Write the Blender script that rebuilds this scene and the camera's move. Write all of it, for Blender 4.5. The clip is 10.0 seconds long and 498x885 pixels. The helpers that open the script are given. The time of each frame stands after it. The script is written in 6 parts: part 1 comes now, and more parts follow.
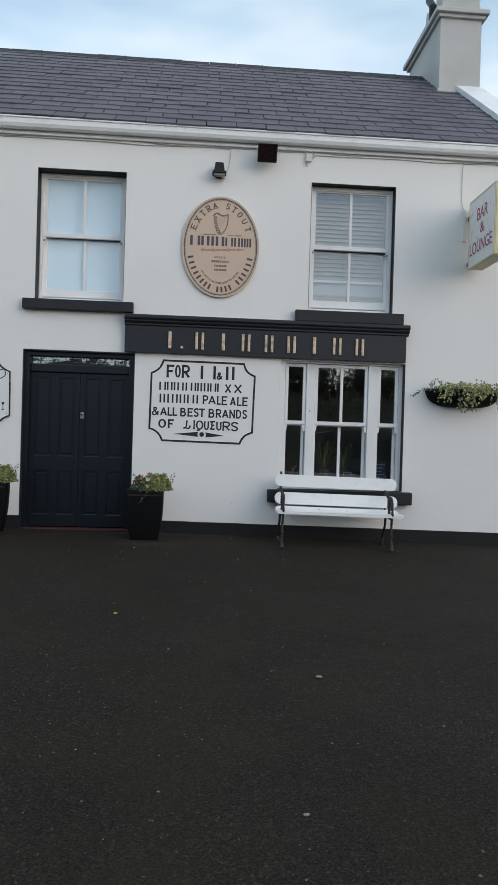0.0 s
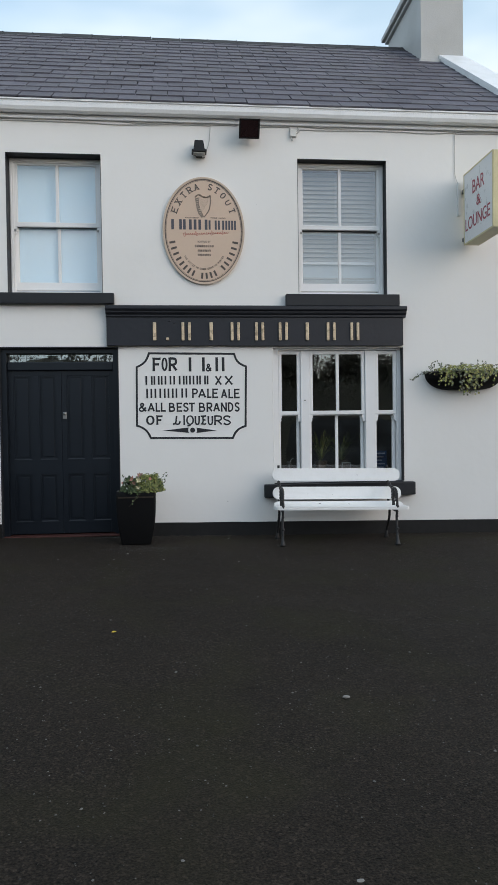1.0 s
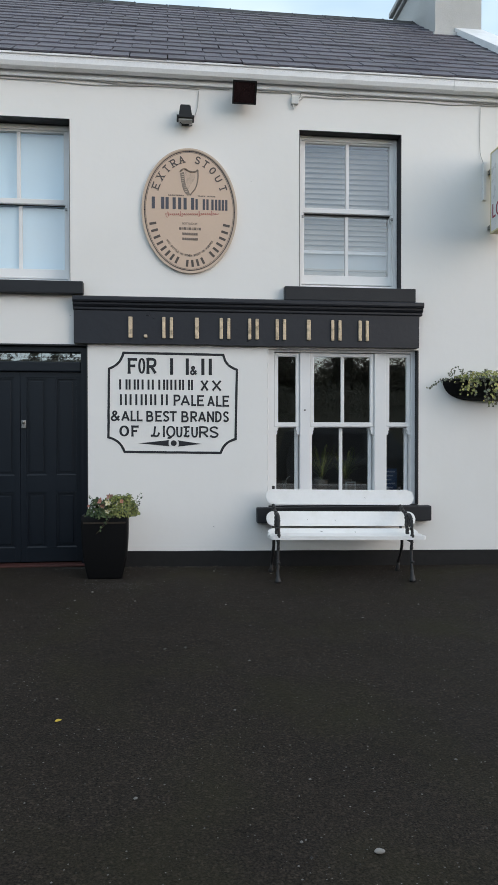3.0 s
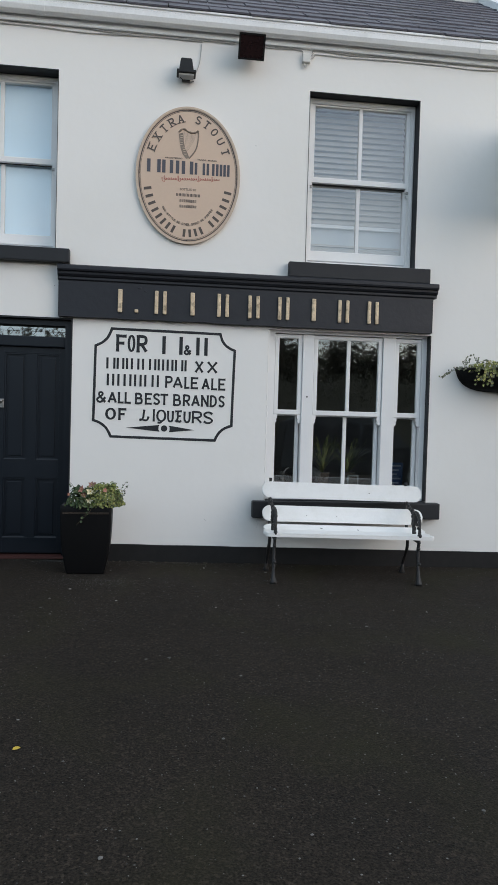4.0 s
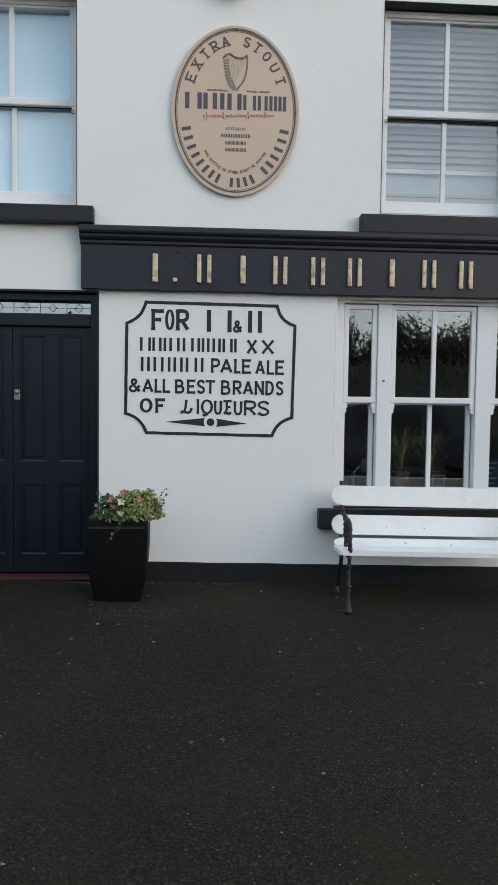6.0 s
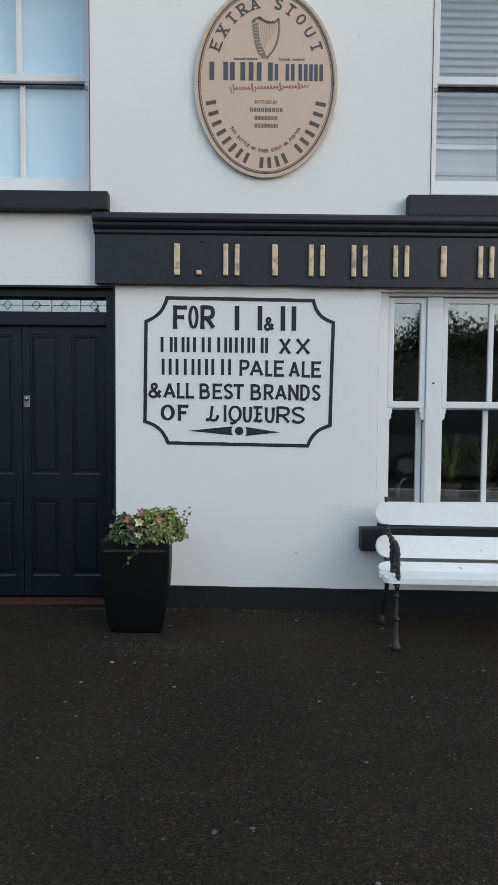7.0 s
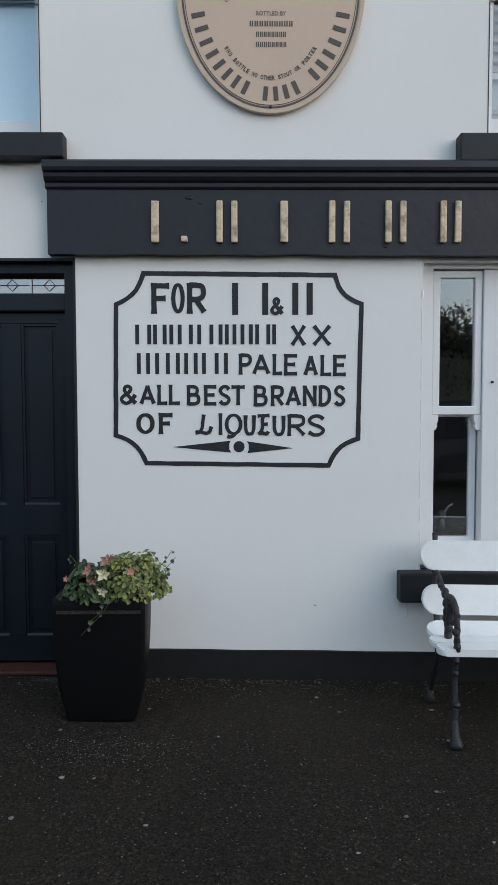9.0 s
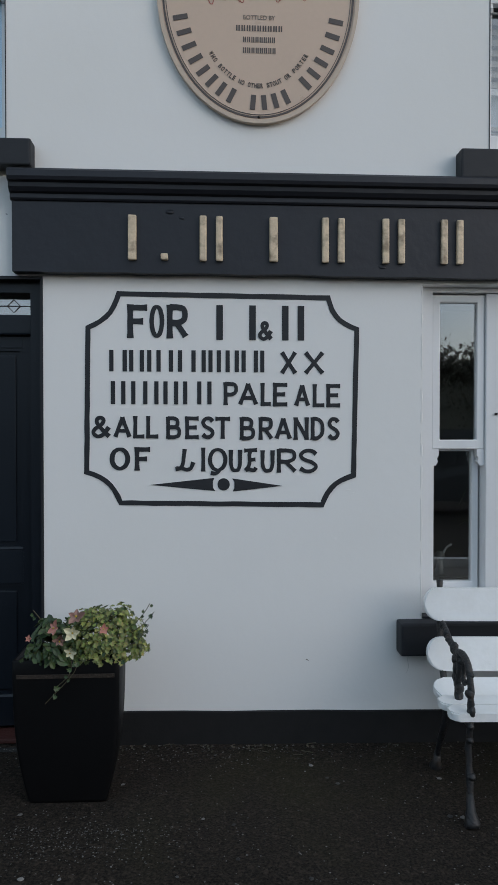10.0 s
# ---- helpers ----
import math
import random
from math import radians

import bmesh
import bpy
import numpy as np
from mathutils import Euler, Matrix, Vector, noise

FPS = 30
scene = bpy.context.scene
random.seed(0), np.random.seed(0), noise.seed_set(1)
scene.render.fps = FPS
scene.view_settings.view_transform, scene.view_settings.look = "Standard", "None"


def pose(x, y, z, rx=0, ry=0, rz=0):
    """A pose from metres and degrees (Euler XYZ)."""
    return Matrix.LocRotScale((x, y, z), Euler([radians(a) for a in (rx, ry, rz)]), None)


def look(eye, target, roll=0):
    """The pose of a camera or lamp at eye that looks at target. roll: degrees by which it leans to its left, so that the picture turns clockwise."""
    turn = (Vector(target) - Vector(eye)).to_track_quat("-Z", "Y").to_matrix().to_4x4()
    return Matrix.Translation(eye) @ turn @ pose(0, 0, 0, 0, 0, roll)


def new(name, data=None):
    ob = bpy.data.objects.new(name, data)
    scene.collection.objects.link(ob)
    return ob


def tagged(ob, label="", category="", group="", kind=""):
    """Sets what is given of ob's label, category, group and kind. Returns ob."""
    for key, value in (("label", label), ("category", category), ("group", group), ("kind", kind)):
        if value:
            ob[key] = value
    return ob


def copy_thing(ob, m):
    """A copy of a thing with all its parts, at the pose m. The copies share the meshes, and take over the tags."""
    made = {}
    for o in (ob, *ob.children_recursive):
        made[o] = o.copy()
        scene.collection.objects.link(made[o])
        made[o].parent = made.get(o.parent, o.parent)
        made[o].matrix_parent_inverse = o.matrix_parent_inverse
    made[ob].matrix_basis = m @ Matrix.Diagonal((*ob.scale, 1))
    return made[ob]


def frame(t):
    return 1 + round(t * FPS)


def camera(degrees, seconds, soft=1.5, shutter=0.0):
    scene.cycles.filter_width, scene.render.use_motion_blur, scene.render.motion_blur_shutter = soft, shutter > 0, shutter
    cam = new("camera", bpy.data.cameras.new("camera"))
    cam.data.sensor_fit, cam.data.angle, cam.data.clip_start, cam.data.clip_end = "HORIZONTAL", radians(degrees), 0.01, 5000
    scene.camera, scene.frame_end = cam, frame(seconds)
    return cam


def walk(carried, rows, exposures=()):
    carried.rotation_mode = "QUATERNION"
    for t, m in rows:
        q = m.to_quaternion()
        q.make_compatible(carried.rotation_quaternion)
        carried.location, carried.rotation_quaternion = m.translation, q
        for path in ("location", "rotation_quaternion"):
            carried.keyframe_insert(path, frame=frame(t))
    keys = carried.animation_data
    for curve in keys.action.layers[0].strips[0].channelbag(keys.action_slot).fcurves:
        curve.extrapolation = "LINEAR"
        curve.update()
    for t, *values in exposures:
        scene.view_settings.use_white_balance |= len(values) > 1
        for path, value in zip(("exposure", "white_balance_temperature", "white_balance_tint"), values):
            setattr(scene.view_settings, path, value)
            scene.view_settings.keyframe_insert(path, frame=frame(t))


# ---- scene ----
cam = camera(39.4, 10.0, soft=0.7)
PATH = [
    (0, (-0.243, -8.282, 1.153), (-0.097, -6.288, 1.141), 1.7),
    (0.5, (-0.344, -8.067, 1.197), (-0.131, -6.079, 1.169), -0.1),
    (1, (-0.345, -7.848, 1.19), (-0.148, -5.858, 1.15), -0.8),
    (1.5, (-0.256, -7.608, 1.224), (-0.129, -5.613, 1.173), -0.3),
    (2, (-0.287, -7.356, 1.225), (-0.102, -5.366, 1.163), 1.1),
    (2.5, (-0.322, -7.128, 1.264), (-0.047, -5.148, 1.219), 0.4),
    (2.7, (-0.298, -6.95, 1.291), (-0.056, -4.964, 1.272), -0.4),
    (3.8, (-0.215, -6.35, 1.269), (-0.001, -4.363, 1.19), 0.9),
    (4, (-0.224, -6.225, 1.27), (0.026, -4.242, 1.208), 1.6),
    (4.5, (-0.24, -5.99, 1.33), (-0.02, -4.004, 1.246), -0.1),
    (5, (-0.224, -5.676, 1.303), (-0.133, -3.68, 1.212), -0.2),
    (5.5, (-0.164, -5.422, 1.304), (-0.089, -3.425, 1.211), -0.1),
    (5.7, (-0.192, -5.296, 1.291), (-0.072, -3.302, 1.198), 0.7),
    (6.8, (-0.244, -4.681, 1.346), (-0.165, -2.686, 1.216), 0.6),
    (7, (-0.206, -4.579, 1.367), (-0.176, -2.582, 1.253), 0.4),
    (7.5, (-0.204, -4.303, 1.384), (-0.122, -2.307, 1.281), 0.5),
    (8, (-0.27, -3.995, 1.403), (-0.113, -2.008, 1.239), 0.0),
    (8.5, (-0.227, -3.714, 1.373), (-0.174, -1.721, 1.216), -0.7),
    (9, (-0.181, -3.497, 1.39), (-0.165, -1.5, 1.283), -0.1),
    (9.5, (-0.268, -3.29, 1.414), (-0.111, -1.296, 1.377), 0.2),
    (10, (-0.262, -3.176, 1.424), (-0.152, -1.179, 1.392), -0.0),
]
walk(cam, [(t, look(eye, target, roll)) for t, eye, target, roll in PATH],
     exposures=[(0, 0.40, 6710, 17), (1.5, 0.57, 6770, 17), (2.5, 0.65, 6770, 17), (4.5, 0.56, 6720, 17), (7.0, 0.59, 6570, 16), (7.5, 0.53, 6480, 16), (8.0, 0.55, 6460, 16), (9.0, 0.48, 6430, 16), (9.5, 0.24, 6370, 16), (10, 0.17, 6350, 16)])


# ---- world, sun, exposure ----
SUN_DIR = Vector((0.73, -0.62, 0.42)).normalized()
world = bpy.data.worlds.new("world")
scene.world = world
world.use_nodes = True
wn, wl = world.node_tree.nodes, world.node_tree.links
sky = wn.new("ShaderNodeTexSky")
sky.sky_type = 'NISHITA'
sky.sun_disc = False
sky.sun_elevation = math.asin(SUN_DIR.z)
sky.sun_rotation = math.atan2(SUN_DIR.x, SUN_DIR.y)
sky.air_density, sky.dust_density, sky.ozone_density = 1.0, 1.2, 1.5
wtc = wn.new("ShaderNodeTexCoord")
wmap = wn.new("ShaderNodeMapping")
wmap.inputs["Scale"].default_value = (-1.0, 1.0, 2.6)
wnoise = wn.new("ShaderNodeTexNoise")
wnoise.inputs["Scale"].default_value = 2.3
wnoise.inputs["Detail"].default_value = 3.5
wramp = wn.new("ShaderNodeValToRGB")
wramp.color_ramp.elements[0].position, wramp.color_ramp.elements[1].position = 0.42, 0.78
wramp.color_ramp.elements[0].color = (0.34, 0.34, 0.34, 1)
wmix = wn.new("ShaderNodeMixRGB")
wcloud = wn.new("ShaderNodeMixRGB")
wcloud.inputs["Color1"].default_value, wcloud.inputs["Color2"].default_value = (3.2, 6.5, 7.4, 1), (6.6, 6.4, 6.35, 1)
wl.new(wramp.outputs["Color"], wcloud.inputs["Fac"])
wl.new(wcloud.outputs["Color"], wmix.inputs["Color2"])
wl.new(wtc.outputs["Generated"], wmap.inputs["Vector"])
wl.new(wmap.outputs["Vector"], wnoise.inputs["Vector"])
wl.new(wnoise.outputs["Fac"], wramp.inputs["Fac"])
wl.new(wramp.outputs["Color"], wmix.inputs["Fac"])
wl.new(sky.outputs["Color"], wmix.inputs["Color1"])
wl.new(wmix.outputs["Color"], wn["Background"].inputs["Color"])
wn["Background"].inputs["Strength"].default_value = 0.15

sun = new("sun", bpy.data.lights.new("sun", 'SUN'))
sun.data.energy = 0.34
sun.data.angle = radians(46)
sun.data.color = (1.0, 0.96, 0.90)
sun.matrix_world = look(SUN_DIR * 30, (0, 0, 0))


# ---- materials ----
def mat(name, color, rough=0.6, metal=0.0, vary=0.12, scale=3.0, grain=0.08, grain_scale=60.0, bump=0.15, bump_scale=80.0,
        spec=0.5, stain=None, stain_scale=1.2, stain_amount=0.0, rand=0.0, island=0.0, coat=0.0, wave=0.0, stones=0.0, stones_scale=120.0):
    """A painted or raw surface: base colour with variation at two scales, fine relief and, if asked, stains."""
    m = bpy.data.materials.new(name)
    m.use_nodes = True
    n, l = m.node_tree.nodes, m.node_tree.links
    p = n["Principled BSDF"]
    p.inputs["Roughness"].default_value = rough
    p.inputs["Metallic"].default_value = metal
    p.inputs["Specular IOR Level"].default_value = spec
    p.inputs["Coat Weight"].default_value = coat
    geo = n.new("ShaderNodeNewGeometry")

    def noise_at(s, detail=4.0):
        t = n.new("ShaderNodeTexNoise")
        t.inputs["Scale"].default_value = s
        t.inputs["Detail"].default_value = detail
        l.new(geo.outputs["Position"], t.inputs["Vector"])
        return t.outputs["Fac"]

    def math_node(op, a, b):
        t = n.new("ShaderNodeMath")
        t.operation = op
        for i, v in enumerate((a, b)):
            if isinstance(v, (int, float)):
                t.inputs[i].default_value = v
            else:
                l.new(v, t.inputs[i])
        return t.outputs[0]

    value = math_node('ADD', math_node('MULTIPLY', noise_at(scale), 2 * vary), 1 - vary)
    value = math_node('ADD', value, math_node('MULTIPLY', math_node('SUBTRACT', noise_at(grain_scale, 2.0), 0.5), 2 * grain))
    if rand:
        oi = n.new("ShaderNodeObjectInfo")
        value = math_node('ADD', value, math_node('MULTIPLY', math_node('SUBTRACT', oi.outputs["Random"], 0.5), rand))
    if island:
        value = math_node('ADD', value, math_node('MULTIPLY', math_node('SUBTRACT', geo.outputs["Random Per Island"], 0.5), island))
    if stones:
        vo = n.new("ShaderNodeTexVoronoi")
        vo.inputs["Scale"].default_value = stones_scale
        l.new(geo.outputs["Position"], vo.inputs["Vector"])
        sep = n.new("ShaderNodeSeparateColor")
        l.new(vo.outputs["Color"], sep.inputs["Color"])
        pale = math_node('MULTIPLY', math_node('POWER', sep.outputs["Red"], 7.0), stones)
        pale = math_node('MULTIPLY', pale, math_node('ADD', 0.2, math_node('MULTIPLY', noise_at(1.7, 3.0), 1.5)))
        value = math_node('ADD', value, pale)
    value = math_node('MAXIMUM', value, 0.12)
    mul = n.new("ShaderNodeMixRGB")
    mul.blend_type = 'MULTIPLY'
    mul.inputs["Fac"].default_value = 1.0
    mul.inputs["Color1"].default_value = (*color, 1)
    l.new(value, mul.inputs["Color2"])
    out = mul.outputs["Color"]
    if stain:
        mix = n.new("ShaderNodeMixRGB")
        ramp = n.new("ShaderNodeValToRGB")
        ramp.color_ramp.elements[0].position, ramp.color_ramp.elements[1].position = 0.5, 0.72
        l.new(noise_at(stain_scale, 6.0), ramp.inputs["Fac"])
        l.new(math_node('MULTIPLY', ramp.outputs["Color"], stain_amount), mix.inputs["Fac"])
        l.new(out, mix.inputs["Color1"])
        mix.inputs["Color2"].default_value = (*stain, 1)
        out = mix.outputs["Color"]
    l.new(out, p.inputs["Base Color"])
    l.new(math_node('ADD', rough - 0.1, math_node('MULTIPLY', noise_at(scale * 4), 0.2)), p.inputs["Roughness"])
    if bump:
        b = n.new("ShaderNodeBump")
        b.inputs["Strength"].default_value = bump
        b.inputs["Distance"].default_value = 0.01
        h = noise_at(bump_scale, 5.0)
        if wave:
            h = math_node('ADD', h, math_node('MULTIPLY', noise_at(5.0, 2.0), wave))
        l.new(h, b.inputs["Height"])
        l.new(b.outputs["Normal"], p.inputs["Normal"])
    return m


def glass_mat(name, tint, gloss=1.0, ior=2.15):
    """A pane that lets light through and mirrors more towards grazing angles, alike from both of its faces."""
    m = bpy.data.materials.new(name)
    m.use_nodes = True
    n, l = m.node_tree.nodes, m.node_tree.links
    n.remove(n["Principled BSDF"])
    tr, gl, mix, lw, power, gain = (n.new(k) for k in ("ShaderNodeBsdfTransparent", "ShaderNodeBsdfGlossy", "ShaderNodeMixShader", "ShaderNodeLayerWeight", "ShaderNodeMath", "ShaderNodeMath"))
    base = ((ior - 1) / (ior + 1)) ** 2
    power.operation, gain.operation = 'POWER', 'MULTIPLY_ADD'
    power.inputs[1].default_value, gain.inputs[1].default_value, gain.inputs[2].default_value = 5.0, 1 - base, base
    lw.inputs["Blend"].default_value = 0.5
    l.new(lw.outputs["Facing"], power.inputs[0])
    l.new(power.outputs[0], gain.inputs[0])
    tr.inputs["Color"].default_value = (*tint, 1)
    gl.inputs["Roughness"].default_value = 0.015
    gl.inputs["Color"].default_value = (gloss, gloss, gloss, 1)
    geo, nz, bp = n.new("ShaderNodeNewGeometry"), n.new("ShaderNodeTexNoise"), n.new("ShaderNodeBump")
    nz.inputs["Scale"].default_value = 2.5
    bp.inputs["Strength"].default_value, bp.inputs["Distance"].default_value = 0.05, 0.02
    l.new(geo.outputs["Position"], nz.inputs["Vector"])
    l.new(nz.outputs["Fac"], bp.inputs["Height"])
    l.new(bp.outputs["Normal"], gl.inputs["Normal"])
    l.new(gain.outputs[0], mix.inputs["Fac"])
    l.new(tr.outputs[0], mix.inputs[1])
    l.new(gl.outputs[0], mix.inputs[2])
    l.new(mix.outputs[0], n["Material Output"].inputs["Surface"])
    return m


def leaf_mat(name, a, b, rough=0.5, scale=9.0):
    """Leaves that differ one by one between two greens, with paler blotches as on variegated ivy."""
    m = bpy.data.materials.new(name)
    m.use_nodes = True
    n, l = m.node_tree.nodes, m.node_tree.links
    p = n["Principled BSDF"]
    p.inputs["Roughness"].default_value = rough
    geo, ramp, mix, nz = (n.new(k) for k in ("ShaderNodeNewGeometry", "ShaderNodeValToRGB", "ShaderNodeMixRGB", "ShaderNodeTexNoise"))
    ramp.color_ramp.elements[0].color, ramp.color_ramp.elements[1].color = (*a, 1), (*b, 1)
    l.new(geo.outputs["Random Per Island"], ramp.inputs["Fac"])
    nz.inputs["Scale"].default_value = scale * 10
    l.new(geo.outputs["Position"], nz.inputs["Vector"])
    mix.blend_type = 'MULTIPLY'
    mix.inputs["Fac"].default_value = 0.7
    l.new(ramp.outputs["Color"], mix.inputs["Color1"])
    l.new(nz.outputs["Color"], mix.inputs["Color2"])
    mul = n.new("ShaderNodeMixRGB")
    mul.blend_type = 'MULTIPLY'
    mul.inputs["Fac"].default_value = 1
    mul.inputs["Color2"].default_value = (1.7, 1.7, 1.7, 1)
    l.new(mix.outputs["Color"], mul.inputs["Color1"])
    l.new(mul.outputs["Color"], p.inputs["Base Color"])
    return m


M_WALL = mat("masonry_paint_white", (0.80, 0.79, 0.77), 0.75, vary=0.03, scale=0.9, grain=0.015, grain_scale=140, bump=0.045, bump_scale=45,
             spec=0.25, stain=(0.66, 0.65, 0.58), stain_scale=0.7, stain_amount=0.16, wave=9.0)
M_CHIM = mat("chimney_render_grey", (0.52, 0.52, 0.51), 0.85, vary=0.08, scale=1.5, bump=0.3, bump_scale=60, spec=0.2, stain=(0.3, 0.3, 0.27), stain_amount=0.3)
M_BLACK = mat("masonry_paint_black", (0.0065, 0.0065, 0.007), 0.75, vary=0.15, scale=3, bump=0.12, bump_scale=40, spec=0.4)
M_FASCIA = mat("fascia_paint_black", (0.0115, 0.0130, 0.0190), 0.5, vary=0.2, scale=4, grain=0.15, bump=0.16, bump_scale=26, spec=0.45, wave=2.0)
M_SILL = mat("sill_paint_charcoal", (0.015, 0.0165, 0.020), 0.6, vary=0.15, scale=5, bump=0.08, bump_scale=40, spec=0.4)
M_DOOR = mat("door_paint_blue_black", (0.0060, 0.0095, 0.0150), 0.40, vary=0.12, scale=3, bump=0.06, bump_scale=40, spec=0.35)
M_UPVC = mat("window_paint_white", (0.78, 0.78, 0.78), 0.4, vary=0.03, scale=3, grain=0.02, bump=0.04, bump_scale=50)
M_BENCH = mat("bench_paint_white", (0.82, 0.82, 0.81), 0.45, vary=0.03, scale=6, grain=0.03, bump=0.1, bump_scale=35, stain=(0.6, 0.58, 0.5), stain_scale=9, stain_amount=0.2)
M_IRON = mat("cast_iron_black", (0.010, 0.010, 0.011), 0.5, vary=0.25, scale=20, bump=0.5, bump_scale=90, stain=(0.05, 0.035, 0.025), stain_scale=25, stain_amount=0.6)
M_GUTTER = mat("gutter_white", (0.82, 0.83, 0.84), 0.4, vary=0.05, scale=1.5, bump=0.05, stain=(0.5, 0.5, 0.47), stain_scale=3, stain_amount=0.3)
M_SLATE = mat("slate", (0.092, 0.088, 0.110), 0.62, vary=0.2, scale=6, grain=0.15, grain_scale=45, bump=0.35, bump_scale=40, spec=0.35, rand=0.32, stain=(0.12, 0.12, 0.115), stain_scale=4, stain_amount=0.35)
M_SLATE_FAR = mat("slate_rest", (0.092, 0.088, 0.110), 0.62, vary=0.2, scale=6, grain=0.15, grain_scale=45, bump=0.35, bump_scale=40, spec=0.35, island=0.45, stain=(0.12, 0.12, 0.115), stain_scale=4, stain_amount=0.35)
M_RIDGE = mat("ridge_tile", (0.012, 0.012, 0.014), 0.7, vary=0.2, scale=5, bump=0.3)
M_ASPHALT = mat("asphalt", (0.0174, 0.0133, 0.0100), 0.92, vary=0.40, scale=0.9, grain=2.0, grain_scale=115, bump=1.0, bump_scale=120, spec=0.18,
                stain=(0.025, 0.0235, 0.0095), stain_scale=1.3, stain_amount=0.55, wave=1.0, stones=1.6, stones_scale=105)
M_CHIPS = mat("stone_chips", (0.092, 0.088, 0.082), 0.85, vary=0.3, scale=30, island=1.7, bump=0.2)
M_PEBBLE = mat("pale_stone", (0.21, 0.20, 0.185), 0.8, vary=0.2, scale=60, bump=0.3)
M_LITTER = leaf_mat("dry_litter", (0.03, 0.027, 0.018), (0.075, 0.066, 0.046), 0.85)
M_PAINT = mat("sign_paint_black", (0.020, 0.022, 0.026), 0.55, vary=0.2, scale=12, grain=0.12, bump=0.25, bump_scale=55, spec=0.35)
M_GILT = mat("gilt_cream_paint", (0.66, 0.52, 0.36), 0.5, metal=0.1, vary=0.2, scale=14, grain=0.2, bump=0.5, bump_scale=45, stain=(0.16, 0.11, 0.07), stain_scale=22, stain_amount=0.75)
M_PLAQUE = mat("plaque_tan", (0.60, 0.44, 0.33), 0.32, vary=0.05, scale=2.5, grain=0.03, bump=0.03)
M_PLAQUE_RIM = mat("plaque_rim", (0.55, 0.43, 0.33), 0.35, vary=0.05, bump=0.03)
M_BROWN = mat("plaque_ink_brown", (0.075, 0.055, 0.045), 0.4, vary=0.1, bump=0.0)
M_NAVY = mat("plaque_ink_slate", (0.060, 0.058, 0.075), 0.4, vary=0.1, bump=0.0)
M_REDINK = mat("plaque_ink_red", (0.42, 0.075, 0.06), 0.4, vary=0.1, bump=0.0)
M_HARP = mat("plaque_ink_taupe", (0.20, 0.155, 0.12), 0.4, vary=0.25, scale=40, bump=0.0)
M_POT = mat("pot_black", (0.0045, 0.0045, 0.005), 0.5, vary=0.1, scale=6, bump=0.05, spec=0.14)
M_PLASTIC = mat("plastic_black", (0.009, 0.009, 0.010), 0.45, vary=0.08, scale=4, bump=0.04, spec=0.3)
M_LENS = mat("floodlight_lens_maroon", (0.020, 0.0105, 0.0115), 0.12, vary=0.2, scale=20, bump=0.05)
M_METAL = mat("bracket_metal", (0.28, 0.28, 0.27), 0.45, metal=0.8, vary=0.15, scale=20, bump=0.1)
M_CABLE = mat("cable_painted", (0.42, 0.42, 0.41), 0.6, vary=0.15, bump=0.0)
M_BOX = mat("junction_box_white", (0.62, 0.62, 0.60), 0.5, vary=0.05, bump=0.0)
M_SIGNFACE = mat("light_box_face", (0.74, 0.74, 0.74), 0.3, vary=0.04, scale=3, bump=0.02)
M_SIGNEDGE = mat("light_box_edge_cream", (0.62, 0.56, 0.33), 0.45, vary=0.1, scale=4, bump=0.05, stain=(0.3, 0.26, 0.15), stain_amount=0.4)
M_SIGNRED = mat("light_box_letters_red", (0.33, 0.035, 0.06), 0.4, vary=0.08, bump=0.0)
M_STEP = mat("red_tile_step", (0.06, 0.016, 0.012), 0.6, vary=0.25, scale=9, bump=0.3)
M_STONE = mat("step_stone", (0.015, 0.0145, 0.014), 0.85, vary=0.25, scale=9, bump=0.4)
M_GLASS = glass_mat("window_glass", (0.86, 0.88, 0.88))
M_GLASS_UP = glass_mat("upper_window_glass", (0.95, 0.97, 0.97), 1.0, 1.78)
M_GLASS_MID = glass_mat("upper_window_glass_bright", (0.93, 0.94, 0.94), 1.0, 1.85)
M_LEADED = glass_mat("leaded_glass", (0.75, 0.82, 0.85), 1.0, 2.7)
M_BLIND = mat("pale_blind", (0.70, 0.84, 0.95), 0.8, vary=0.03, scale=3, bump=0.05, bump_scale=200)
# paler than the screen's own grey, to pass for sky mirrored in the panes
M_SCREEN_SKY = mat("screen_sky_tint", (0.54, 0.58, 0.60), 0.8, vary=0.04, scale=3, bump=0.05, bump_scale=200)
M_SLAT = mat("blind_slat", (0.45, 0.435, 0.41), 0.5, vary=0.05, bump=0.0)
M_ROOM = mat("dark_room_plaster", (0.21, 0.165, 0.145), 0.8, vary=0.2, scale=2, bump=0.1)
M_WOOD = mat("dark_wood", (0.06, 0.035, 0.02), 0.5, vary=0.3, scale=6, bump=0.1)
M_IVY = leaf_mat("ivy_variegated", (0.014, 0.036, 0.007), (0.28, 0.30, 0.080))
M_IVYDARK = leaf_mat("ivy_green", (0.016, 0.036, 0.011), (0.065, 0.095, 0.028))
M_BASKET = leaf_mat("trailing_green", (0.05, 0.065, 0.012), (0.36, 0.36, 0.11))
M_GREY = leaf_mat("trailing_grey", (0.05, 0.06, 0.035), (0.15, 0.165, 0.11))
M_STEM = mat("stem", (0.06, 0.05, 0.025), 0.7, bump=0.0)
M_CREAM = mat("petal_cream", (0.58, 0.54, 0.36), 0.5, vary=0.1, scale=30, bump=0.1)
M_PINK = mat("petal_pink", (0.50, 0.22, 0.17), 0.5, vary=0.2, scale=30, bump=0.1)
